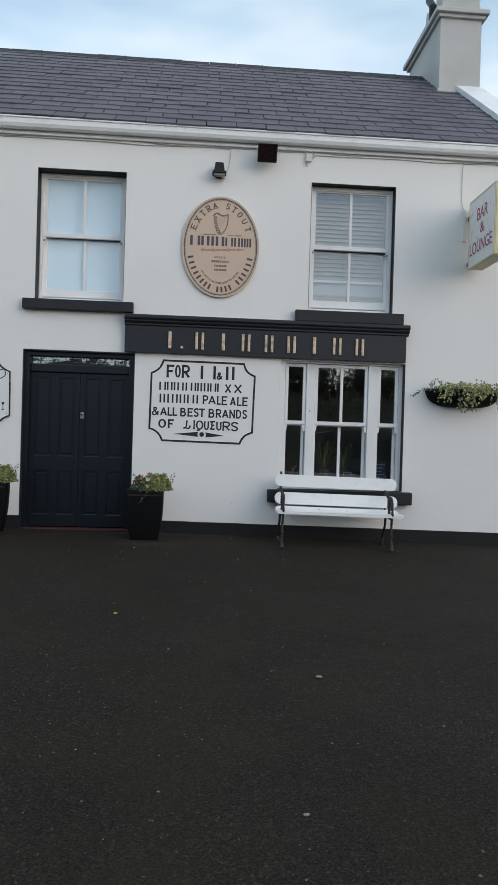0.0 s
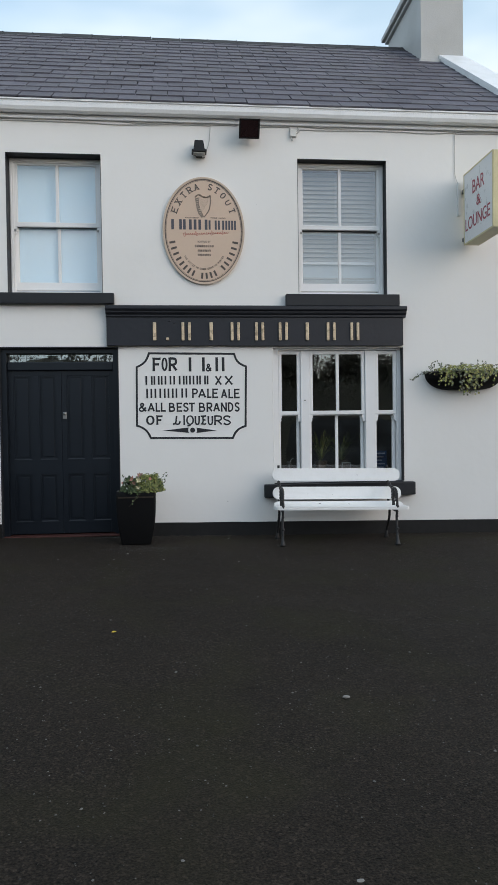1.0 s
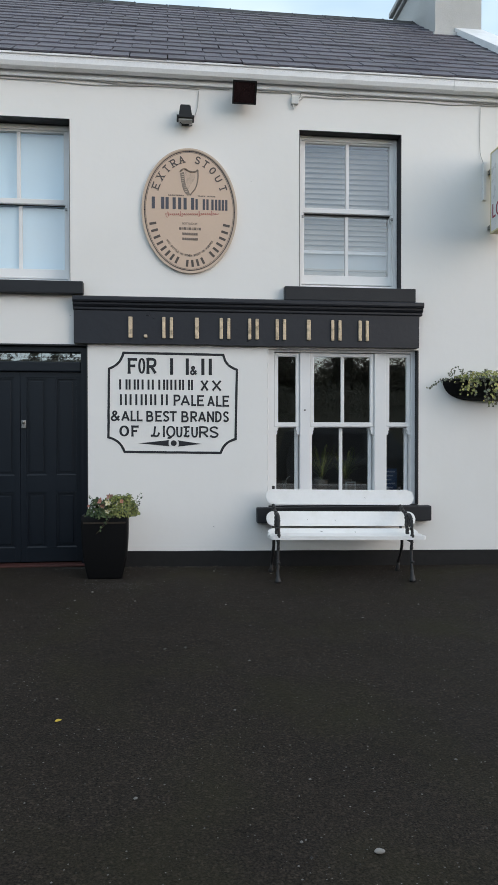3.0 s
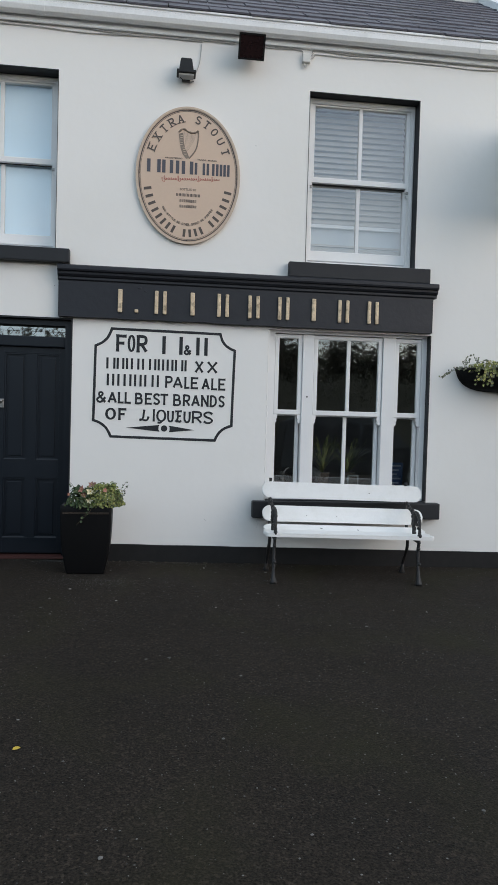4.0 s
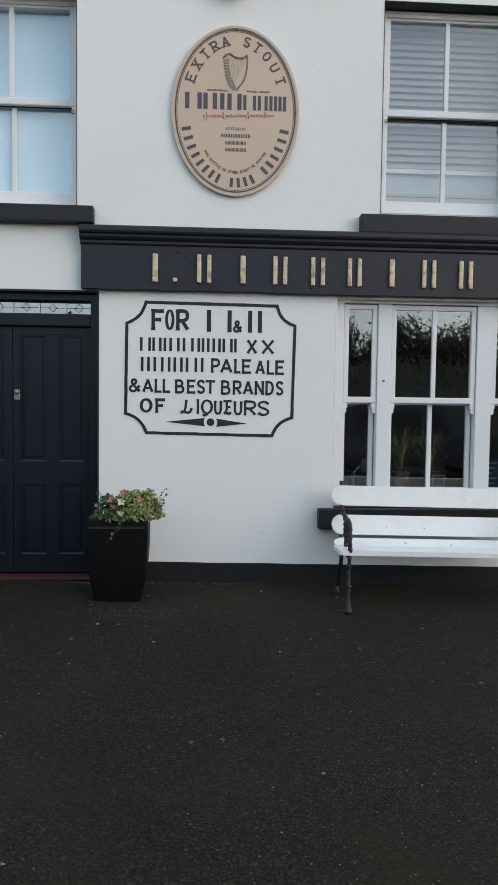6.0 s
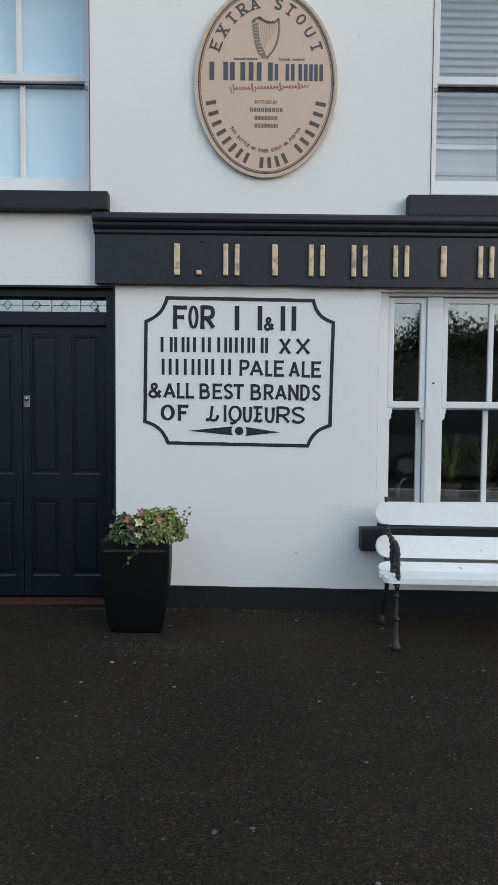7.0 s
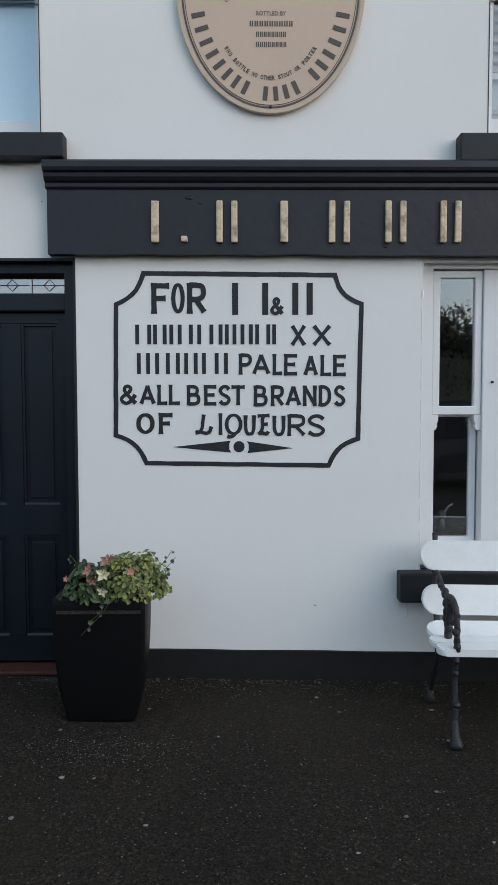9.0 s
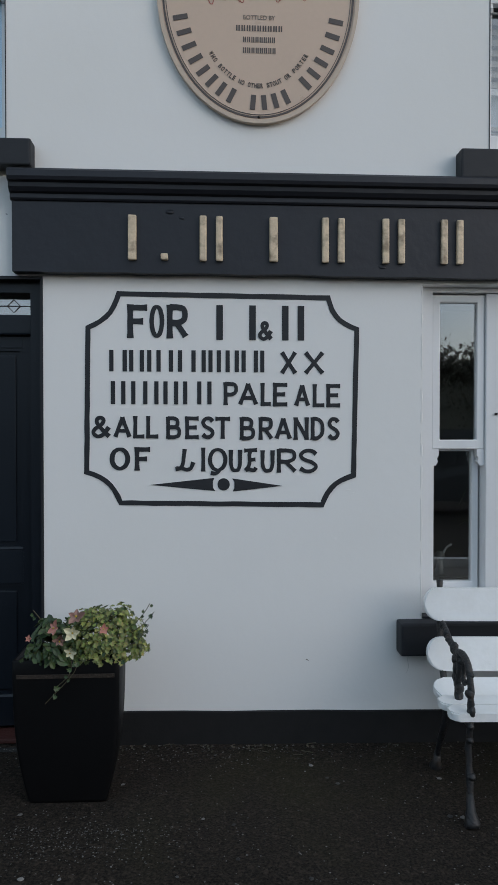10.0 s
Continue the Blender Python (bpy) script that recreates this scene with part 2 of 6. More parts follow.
M_DUSK = mat("petal_dusky", (0.30, 0.17, 0.14), 0.5, vary=0.25, scale=30, bump=0.1)
M_SOIL = mat("soil", (0.03, 0.022, 0.016), 0.95, vary=0.3, scale=20, bump=0.8)
M_BLUE = mat("notice_blue", (0.05, 0.10, 0.24), 0.5, vary=0.1, bump=0.0)
M_PALE = mat("notice_print_pale", (0.45, 0.5, 0.6), 0.5, bump=0.0)
M_CHINA = mat("ornament_white", (0.6, 0.6, 0.58), 0.25, bump=0.0)
M_TREE = leaf_mat("tree_leaves", (0.045, 0.042, 0.031), (0.12, 0.105, 0.072), 0.8)
M_BARK = mat("bark", (0.06, 0.05, 0.04), 0.9, vary=0.3, scale=6, bump=0.6, bump_scale=20)
M_BIRCH = mat("autumn_leaf", (0.42, 0.30, 0.03), 0.6, vary=0.2, scale=30, bump=0.0)


# ---- helpers for meshes ----
def mesh_of(name, bm, material):
    me = bpy.data.meshes.new(name)
    bmesh.ops.recalc_face_normals(bm, faces=bm.faces)
    bm.to_mesh(me)
    bm.free()
    me.materials.append(material)
    return me


def hang(ob, parent):
    ob.parent = parent
    ob.matrix_parent_inverse = Matrix.Translation(-Vector(parent["base"])) if "base" in parent else Matrix()
    return ob


def part(name, bm, material, parent, label="", smooth=False):
    """Links a bmesh, built in world places, as one mesh under a thing or a part."""
    me = mesh_of(name, bm, material)
    if smooth:
        me.polygons.foreach_set("use_smooth", [True] * len(me.polygons))
    ob = new(name, me)
    hang(ob, parent)
    return tagged(ob, label)


def thing(name, base, label, category, group="", kind=""):
    ob = new(name)
    ob.empty_display_size = 0.1
    ob.location = base
    ob["base"] = tuple(base)
    return tagged(ob, label, category, group, kind)


def solo(name, bm, material, label, category, group="", kind="", smooth=False):
    me = mesh_of(name, bm, material)
    if smooth:
        me.polygons.foreach_set("use_smooth", [True] * len(me.polygons))
    return tagged(new(name, me), label, category, group, kind)


def box(bm, x0, x1, y0, y1, z0, z1, bevel=0.0, m=None):
    c = bmesh.ops.create_cube(bm, size=1.0, matrix=Matrix.Translation(((x0 + x1) / 2, (y0 + y1) / 2, (z0 + z1) / 2)) @ Matrix.Diagonal((x1 - x0, y1 - y0, z1 - z0, 1)))
    vs = c["verts"]
    if bevel:
        r = bmesh.ops.bevel(bm, geom=list({e for v in vs for e in v.link_edges}), offset=bevel, segments=2, affect='EDGES', profile=0.6)
        vs = r["verts"]
    if m is not None:
        bmesh.ops.transform(bm, matrix=m, verts=vs)
    return vs


def boxed(*args, **kw):
    bm = bmesh.new()
    box(bm, *args, **kw)
    return bm


def prism(bm, outline, axis, a, b):
    """A closed outline pushed from a to b along an axis. The outline's pairs lie in the two other axes, in order."""
    def at(p, t):
        return {"x": (t, p[0], p[1]), "y": (p[0], t, p[1]), "z": (p[0], p[1], t)}[axis]
    v0 = [bm.verts.new(at(p, a)) for p in outline]
    v1 = [bm.verts.new(at(p, b)) for p in outline]
    n = len(outline)
    f = [bm.faces.new(v0), bm.faces.new(v1)]
    for i in range(n):
        f.append(bm.faces.new((v0[i], v0[(i + 1) % n], v1[(i + 1) % n], v1[i])))
    return f


def ring(bm, x0, x1, z0, z1, l, r, b, t, y0, y1):
    """A rectangular frame in the xz plane with border widths l, r, b, t, from y0 to y1."""
    outer = [(x0, z0), (x1, z0), (x1, z1), (x0, z1)]
    inner = [(x0 + l, z0 + b), (x1 - r, z0 + b), (x1 - r, z1 - t), (x0 + l, z1 - t)]
    vs = [[bm.verts.new((p[0], y, p[1])) for p in o] for y in (y0, y1) for o in (outer, inner)]
    for i in range(4):
        j = (i + 1) % 4
        bm.faces.new((vs[0][i], vs[0][j], vs[1][j], vs[1][i]))
        bm.faces.new((vs[2][i], vs[2][j], vs[3][j], vs[3][i]))
        bm.faces.new((vs[0][i], vs[0][j], vs[2][j], vs[2][i]))
        bm.faces.new((vs[1][i], vs[1][j], vs[3][j], vs[3][i]))
    return bm


def tube(bm, path, radii, sides=8):
    """A round bar along a path; radii one number or one a point."""
    path = [Vector(p) for p in path]
    if isinstance(radii, (int, float)):
        radii = [radii] * len(path)
    rows = []
    for i, p in enumerate(path):
        d = (path[min(i + 1, len(path) - 1)] - path[max(i - 1, 0)]).normalized()
        u = d.orthogonal().normalized() if i == 0 else (u - d * u.dot(d)).normalized()
        w = d.cross(u)
        rows.append([bm.verts.new(p + (u * math.cos(a) + w * math.sin(a)) * radii[i]) for a in (2 * math.pi * k / sides for k in range(sides))])
    for r0, r1 in zip(rows, rows[1:]):
        for k in range(sides):
            bm.faces.new((r0[k], r0[(k + 1) % sides], r1[(k + 1) % sides], r1[k]))
    bm.faces.new(rows[0])
    bm.faces.new(rows[-1])


def smooth_path(points, n=6):
    """Points along a Catmull-Rom curve."""
    p = [Vector(q) for q in points]
    p = [2 * p[0] - p[1]] + p + [2 * p[-1] - p[-2]]
    out = []
    for i in range(1, len(p) - 2):
        for k in range(n):
            t = k / n
            out.append(0.5 * (2 * p[i] + (p[i + 1] - p[i - 1]) * t + (2 * p[i - 1] - 5 * p[i] + 4 * p[i + 1] - p[i + 2]) * t * t
                              + (3 * p[i] - p[i - 1] - 3 * p[i + 1] + p[i + 2]) * t ** 3))
    return out + [p[-2]]


def glyphs(bm, text, x0, x1, z0, z1, y, bold=0.02, depth=0.004, m=None):
    """Words with the built-in font, fitted to a rectangle that faces -y."""
    cu = bpy.data.curves.new("glyphs", 'FONT')
    cu.body, cu.size, cu.extrude, cu.offset, cu.resolution_u = text, 1.0, 0.5, bold, 4
    ob = new("glyphs", cu)
    bpy.context.view_layer.update()
    me = bpy.data.meshes.new_from_object(ob.evaluated_get(bpy.context.evaluated_depsgraph_get()))
    bpy.data.objects.remove(ob)
    n = len(me.vertices)
    co = np.empty(n * 3)
    me.vertices.foreach_get("co", co)
    co = co.reshape(-1, 3)
    lo, hi = co.min(0), co.max(0)
    s = (co - lo) / np.maximum(hi - lo, 1e-6)
    pts = np.stack([x0 + s[:, 0] * (x1 - x0), y - s[:, 2] * depth, z0 + s[:, 1] * (z1 - z0)], 1)
    vs = []
    for p in pts:
        q = Vector(p)
        vs.append(bm.verts.new(m @ q if m is not None else q))
    for f in me.polygons:
        try:
            bm.faces.new([vs[i] for i in f.vertices])
        except ValueError:
            pass
    bpy.data.meshes.remove(me)


def bars(name, parent, material, count, x0, x1, z0, z1, y, depth=0.004, fill=0.62, slim=(), tilt=0.0):
    """Plain upright bars, each a part, two for each withheld character; slim characters get one."""
    w = (x1 - x0) / count
    for i in range(count):
        a = x0 + i * w
        if i in slim:
            spans = ((0.36, 0.64),)
        else:
            spans = ((0.5 - fill / 2, 0.5 - fill / 2 + 0.26), (0.5 + fill / 2 - 0.26, 0.5 + fill / 2))
        for b, e in spans:
            dz = tilt * (a - x0)
            part(name, boxed(a + b * w, a + e * w, y - depth, y, z0 + dz, z1 + dz), material, parent)


# ---- ground ----
def ground_z(x, y):
    x, y = min(max(x, -9), 9), min(max(y, -9), 0.5)
    return -0.012 - 0.016 * x + 0.041 * y


xs = [-600, -150, -40, -20, -9] + [i * 0.5 for i in range(-17, 18)] + [9, 20, 40, 150, 600]
ys = [-600, -150, -60, -30, -18, -12, -9] + [-8.5 + 0.5 * i for i in range(17)] + [0, 0.5, 6, 30, 150, 600]
bm = bmesh.new()
grid = [[bm.verts.new((x, y, ground_z(x, y) + (0.012 * (noise.noise((x * 0.8, y * 0.8, 0))) if -8 < y < -0.9 else 0))) for x in xs] for y in ys]
for r0, r1 in zip(grid, grid[1:]):
    for k in range(len(xs) - 1):
        bm.faces.new((r0[k], r0[k + 1], r1[k + 1], r1[k]))
solo("ground", bm, M_ASPHALT, "dark worn asphalt forecourt sloping gently to the road, mossy in patches", "ground", kind="structure", smooth=True)

# ---- front wall with its openings ----
WALL_L, WALL_R, WALL_T, WALL_D = -7.0, 3.98, 4.72, 0.36
OPEN_W1 = (-2.19, -1.17, 2.70, 4.235)
OPEN_W2 = (1.025, 2.055, 2.70, 4.24)
OPEN_WG = (0.718, 2.238, 0.55, 2.105)
OPEN_D = (-2.305, -1.013, -0.30, 2.12)
OPENINGS = (OPEN_W1, OPEN_W2, OPEN_WG, OPEN_D)


def wall_with_openings(x0, x1, z0, z1, y0, y1, holes):
    bx = sorted({x0, x1, *(h[i] for h in holes for i in (0, 1))})
    bz = sorted({z0, z1, *(max(h[i], z0) for h in holes for i in (2, 3))})
    solid = [[not any(h[0] < (a + b) / 2 < h[1] and h[2] < (c + d) / 2 < h[3] for h in holes) for c, d in zip(bz, bz[1:])] for a, b in zip(bx, bx[1:])]
    bm = bmesh.new()
    v = {}

    def at(i, k, y):
        if (i, k, y) not in v:
            v[i, k, y] = bm.verts.new((bx[i], y, bz[k]))
        return v[i, k, y]
    for i in range(len(bx) - 1):
        for k in range(len(bz) - 1):
            if not solid[i][k]:
                continue
            for y in (y0, y1):
                bm.faces.new((at(i, k, y), at(i + 1, k, y), at(i + 1, k + 1, y), at(i, k + 1, y)))
            for di, dk, e in ((-1, 0, ((i, k), (i, k + 1))), (1, 0, ((i + 1, k), (i + 1, k + 1))), (0, -1, ((i, k), (i + 1, k))), (0, 1, ((i, k + 1), (i + 1, k + 1)))):
                ni, nk = i + di, k + dk
                if not (0 <= ni < len(bx) - 1 and 0 <= nk < len(bz) - 1 and solid[ni][nk]):
                    bm.faces.new((at(*e[0], y0), at(*e[1], y0), at(*e[1], y1), at(*e[0], y1)))
    return bm


wall = solo("wall_south", wall_with_openings(WALL_L, WALL_R, -0.4, WALL_T, 0.0, WALL_D, OPENINGS), M_WALL,
            "white painted rendered front wall of a two-storey pub", "wall", kind="structure")

# gable, back and far side walls
RIDGE_Y, RIDGE_Z, EAVE_Y, EAVE_Z = 3.28, 7.30, -0.13, 4.76
SLOPE = math.atan2(RIDGE_Z - EAVE_Z, RIDGE_Y - EAVE_Y)
bm = bmesh.new()
prism(bm, [(0.362, -0.4), (6.5, -0.4), (6.5, 4.7), (RIDGE_Y, 7.15), (0.362, 4.98)], "x", 3.66, 3.98)
solo("wall_east", bm, M_WALL, "white rendered gable wall below the chimney", "wall", kind="structure")
bm = bmesh.new()
prism(bm, [(0.362, -0.4), (6.5, -0.4), (6.5, 4.7), (RIDGE_Y, 7.15), (0.362, 4.98)], "x", -7.0, -6.7)
solo("wall_west", bm, M_WALL, "white rendered end wall of the pub", "wall", kind="structure")
solo("wall_north", boxed(-6.698, 3.658, 6.2, 6.5, -0.4, 4.7), M_WALL, "white rendered back wall of the pub", "wall", kind="structure")
solo("ceiling", boxed(-6.69, 3.65, 0.37, 6.19, 2.45, 2.55), M_ROOM, "dark ceiling between the two storeys", "ceiling", kind="structure")
solo("floor", boxed(-6.69, 3.65, 0.37, 6.19, -0.1, 0.06), M_WOOD, "dark wooden floor inside the bar", "floor", kind="structure")
solo("wall_inner", boxed(-6.69, 3.65, 2.6, 2.75, 0.065, 2.44), M_ROOM, "dark brown inner wall of the bar", "wall", kind="structure")
solo("wall_upper", boxed(-6.69, 3.65, 1.6, 1.7, 2.56, 5.4), M_ROOM, "dark inner wall of the upper rooms", "wall", kind="structure")


# painted black plinth, sloping with the ground
def plinth_top(x):
    return 0.1395 - 0.0165 * x


for n, (a, b) in enumerate(((WALL_L, OPEN_D[0]), (OPEN_D[1], WALL_R))):
    bm = bmesh.new()
    steps = 24
    rows = []
    for i in range(steps + 1):
        x = a + (b - a) * i / steps
        t = plinth_top(x) + 0.004 * noise.noise((x * 3, 0, 0))
        rows.append([bm.verts.new(p) for p in ((x, -0.001, t), (x, -0.009, t - 0.004), (x, -0.012, -0.35), (x, -0.001, -0.35))])
    for r0, r1 in zip(rows, rows[1:]):
        for k in range(4):
            bm.faces.new((r0[k], r0[(k + 1) % 4], r1[(k + 1) % 4], r1[k]))
    bm.faces.new(rows[0]), bm.faces.new(rows[-1])
    solo("baseboard", bm, M_BLACK, "black painted plinth along the foot of the wall", "plinth", kind="structure")


# ---- sash windows ----
def reveal(parent, o, y1=0.153):
    """Black paint on the sides and head of an opening."""
    bm = bmesh.new()
    x0, x1, z0, z1 = o
    box(bm, x0, x0 + 0.004, -0.003, y1, z0, z1 - 0.004)
    box(bm, x1 - 0.004, x1, -0.003, y1, z0, z1 - 0.004)
    box(bm, x0, x1, -0.003, y1, z1 - 0.004, z1)
    return part("reveal", bm, M_SILL, parent, "black painted window reveal")


def sash(parent, gx0, gx1, gz0, gz1, y, stile, bottom, top, muntins, horns=False, depth=0.04, glazing=None, bar=0.017):
    """One sash round the glass gx0..gx1, gz0..gz1, with its panes and glazing bars."""
    bm = ring(bmesh.new(), gx0 - stile, gx1 + stile, gz0 - bottom, gz1 + top, stile, stile, bottom, top, y, y + depth)
    bmesh.ops.recalc_face_normals(bm, faces=bm.faces)
    bmesh.ops.bevel(bm, geom=[e for e in bm.edges if e.calc_face_angle(0) > 0.5], offset=0.004, segments=1, affect='EDGES')
    if horns:
        for a, s in ((gx0 - stile, 1), (gx1 + stile, -1)):
            prof = [(0, 0), (0.034, 0), (0.034, -0.03), (0.026, -0.045), (0.03, -0.06), (0.02, -0.078), (0.0, -0.078)]
            prism(bm, [(a + s * px, gz0 - bottom + pz) for px, pz in prof], "y", y + 0.002, y + depth - 0.004)
    s = part("sash", bm, M_UPVC, parent, "white painted sash")
    cuts = [gx0, *muntins, gx1]
    for c in muntins:
        bm = boxed(c - bar, c + bar, y + 0.004, y + 0.034, gz0, gz1, bevel=0.004)
        part("glazing_bar", bm, M_UPVC, s)
    for a, b in zip(cuts, cuts[1:]):
        l, r = (a + bar if a in muntins else a), (b - bar if b in muntins else b)
        p = part("pane", boxed(l, r, y + 0.018, y + 0.022, gz0, gz1), glazing or M_GLASS, s, "clear reflecting glass")
        p.visible_shadow = False
    return s


def sill(parent, x0, x1, z0, z1, front, back, label):
    bm = bmesh.new()
    box(bm, x0, x1, front, -0.001, z0, z1, bevel=0.008)
    s = part("window_sill", bm, M_SILL, parent, label)
    return s


def upper_window(name, o, sx0, sx1, label, gap, shift, glazing, recess, top, foot=2.583):
    """A two-over-two sash window set back by recess, with its upper panes ending at top."""
    x0, x1, z0, z1 = o
    w = thing(name, ((x0 + x1) / 2, 0.1, z0), label, "window", kind="structure")
    reveal(w, o, recess)
    bm = ring(bmesh.new(), x0 + 0.005, x1 - 0.005, z0 + 0.005, z1 - 0.006, 0.04, 0.04, 0.05, 0.045, recess + 0.002, recess + 0.117)
    part("window_frame", bm, M_UPVC, w, "white painted window frame")
    c = (x0 + x1) / 2 + shift
    # solid black strip in place of the shadow line below the meeting rail
    part("draught_gap", boxed(x0 + 0.06, x1 - 0.06, recess + 0.051, recess + 0.0585, 3.478 - gap, 3.4785), M_PLASTIC, w, "dark strip drawn as the shadow under the meeting rail")
    sash(w, x0 + 0.082, x1 - 0.080, 3.530, top, recess + 0.017, 0.045, 0.051, 0.052, [c], horns=True, glazing=glazing)
    sash(w, x0 + 0.082, x1 - 0.080, 2.868, 3.484, recess + 0.060, 0.045, 0.091, 0.042, [c + 0.006], glazing=glazing)
    part("bead", ring(bmesh.new(), x0 + 0.012, x1 - 0.012, z0 + 0.012, z1 - 0.012, 0.012, 0.012, 0.012, 0.012, recess - 0.006, recess + 0.0015), M_UPVC, w)
    for hx in (x0 + 0.055, x1 - 0.055):
        part("sash_stop", boxed(hx - 0.012, hx + 0.012, recess + 0.004, recess + 0.016, 3.425, 3.452, bevel=0.004), M_METAL, w, "small metal sash stop")
    sill(w, sx0, sx1, foot, 2.70, -0.085, 0.1, "charcoal painted window sill")
    return w


upper_window("window_1", OPEN_W1, -2.314, -1.044, "white sash window over a charcoal sill, pale blind drawn", 0.006, 0.008, M_GLASS_UP, 0.150, 4.166)
upper_window("window_2", OPEN_W2, 0.868, 2.178, "white sash window over a charcoal sill, slatted blind half down", 0.013, 0.0, M_GLASS_MID, 0.112, 4.172, 2.567)

# a pale blind behind window 1, its blue put in for reflected sky
solo("window_blind", boxed(-2.15, -1.21, 0.258, 0.262, 2.74, 4.2), M_BLIND, "pale blind tinted blue as reflected sky, drawn behind a sash window", "blind")
# a slatted blind and a pale lower screen, lightened as reflected sky, behind window 2
b = thing("window_blind", (1.54, 0.26, 2.75), "pale slatted blind hanging behind a sash window", "blind")
z = 4.17
while z > 3.16:
    bm = bmesh.new()
    box(bm, 1.065, 2.015, -0.0265, 0.0265, -0.0012, 0.0012, m=Matrix.Translation((0, 0.290, z)) @ Matrix.Rotation(radians(60), 4, 'X'))
    part("slat", bm, M_SLAT, b)
    z -= 0.0525
part("bottom_rail", boxed(1.065, 2.015, 0.280, 0.303, 3.115, 3.148, bevel=0.004), M_UPVC, b)
part("screen", boxed(1.065, 2.015, 0.316, 0.322, 2.74, 4.2), M_SCREEN_SKY, b, "pale screen lightened as reflected sky")
part("screen_rail", boxed(1.065, 2.015, 0.300, 0.314, 2.945, 2.965), M_SLAT, b)
for k in range(3):
    part("slat", boxed(1.065, 2.015, 0.303, 0.306, 2.80 + 0.048 * k, 2.84 + 0.048 * k, bevel=0.001), M_SLAT, b)

# ground-floor window in three lights
w = thing("window_3", (1.48, 0.1, 0.55), "white three-light sash window above a black sill", "window", kind="structure")
part("reveal", boxed(OPEN_WG[1] - 0.012, OPEN_WG[1], 0.032, 0.133, 0.5625, 2.105), M_SILL, w, "black painted window reveal")
LIGHTS = ((0.828, 1.006, []), (1.190, 1.765, [1.482]), (1.965, 2.143, []))
GZ = (0.695, 1.328, 1.384, 2.037)
bm = bmesh.new()
ring(bm, 0.720, 2.2255, 0.562, 2.103, 0.066, 0.043, 0.085, 0.022, 0.10, 0.24)
part("window_frame", bm, M_UPVC, w, "white painted window frame")
for a, b in ((1.046, 1.150), (1.806, 1.926)):
    bm = boxed(a, b, 0.103, 0.236, 0.648, 2.077, bevel=0.005)
    part("mullion", bm, M_UPVC, w)
for a, b, c in LIGHTS:
    sash(w, a, b, GZ[2], GZ[3], 0.118, 0.038, 0.045, 0.036, c, horns=True)
    sash(w, a - 0.010, b - 0.002, GZ[0], GZ[1], 0.172, 0.034, 0.045, 0.05, [v - 0.004 for v in c])
bm = bmesh.new()
box(bm, 0.596, 2.343, -0.060, 0.034, 0.405, 0.555, bevel=0.012)
box(bm, 0.722, 2.2245, 0.035, 0.235, 0.5525, 0.5615)
part("window_sill", bm, M_SILL, w, "black painted window sill")
bm = boxed(1.085, 1.10, 0.094, 0.0975, 1.50, 1.512, bevel=0.002)
part("catch_hole", bm, M_PLASTIC, w)
w.location.y -= 0.035

# rough plaster arris beside the bar window and along the foot of the fascia
bm = bmesh.new()
pts = [(0.7135 + 0.0022 * noise.noise((k * 0.9, 3, 0)), 0.004 + 0.001 * noise.noise((k * 0.7, 0, 5)), 0.565 + 0.03 * k) for k in range(52)]
tube(bm, pts, [0.0055 + 0.003 * noise.noise((k * 0.6, 8, 1)) for k in range(52)], 6)
hang(part("plaster_edge", bm, M_WALL, wall, smooth=True), wall)

# ---- things inside the bar window ----
solo("shelf", boxed(0.70, 2.27, 0.38, 0.62, 0.62, 0.665, bevel=0.005), M_WOOD, "dark wooden shelf inside the bar window", "shelf")


def strap_plant(x, y, z, n, size, seed):
    rng = random.Random(seed)
    t = thing("house_plant", (x, y, z), "green strap-leaved plant in a taupe pot on the window shelf", "plant")
    bm = bmesh.new()
    bmesh.ops.create_cone(bm, cap_ends=True, segments=20, radius1=0.05, radius2=0.075, depth=0.12, matrix=Matrix.Translation((x, y, z + 0.06)))
    part("pot", bm, M_HARP, t, "taupe glazed pot", smooth=False)
    bm = bmesh.new()
    for _ in range(n):
        a, out, up = rng.uniform(0, 6.28), rng.uniform(0.08, 0.26) * size, rng.uniform(0.16, 0.38) * size
        d = Vector((math.cos(a), math.sin(a) * 0.4, 0))
        s = Vector((-d.y, d.x, 0)).normalized()
        pts = []
        for i in range(6):
            u = i / 5
            c = Vector((x, y, z + 0.11)) + d * out * u + Vector((0, 0, up * (u * 1.7 - u * u * rng.uniform(0.8, 1.3))))
            wd = 0.0125 * (1 - u) ** 0.6 + 0.001
            pts.append((bm.verts.new(c - s * wd), bm.verts.new(c + s * wd)))
        for (p, q), (r, v) in zip(pts, pts[1:]):
            bm.faces.new((p, q, v, r))
    part("leaves", bm, M_BASKET, t)


strap_plant(1.36, 0.50, 0.665, 80, 1.30, 4)
strap_plant(1.62, 0.52, 0.665, 60, 1.20, 5)
f = thing("framed_picture", (1.66, 0.42, 0.665), "small pale framed picture leaning on the window shelf", "picture")
part("frame", ring(bmesh.new(), 1.60, 1.71, 0.667, 0.765, 0.012, 0.012, 0.012, 0.012, 0.42, 0.432), M_CHINA, f)
part("picture", boxed(1.612, 1.698, 0.424, 0.430, 0.679, 0.753), M_HARP, f)
n = thing("notice_board", (2.06, 0.40, 0.665), "blue printed notice standing inside the window", "notice")
part("panel", boxed(1.965, 2.15, 0.40, 0.408, 0.667, 0.90), M_BLUE, n)
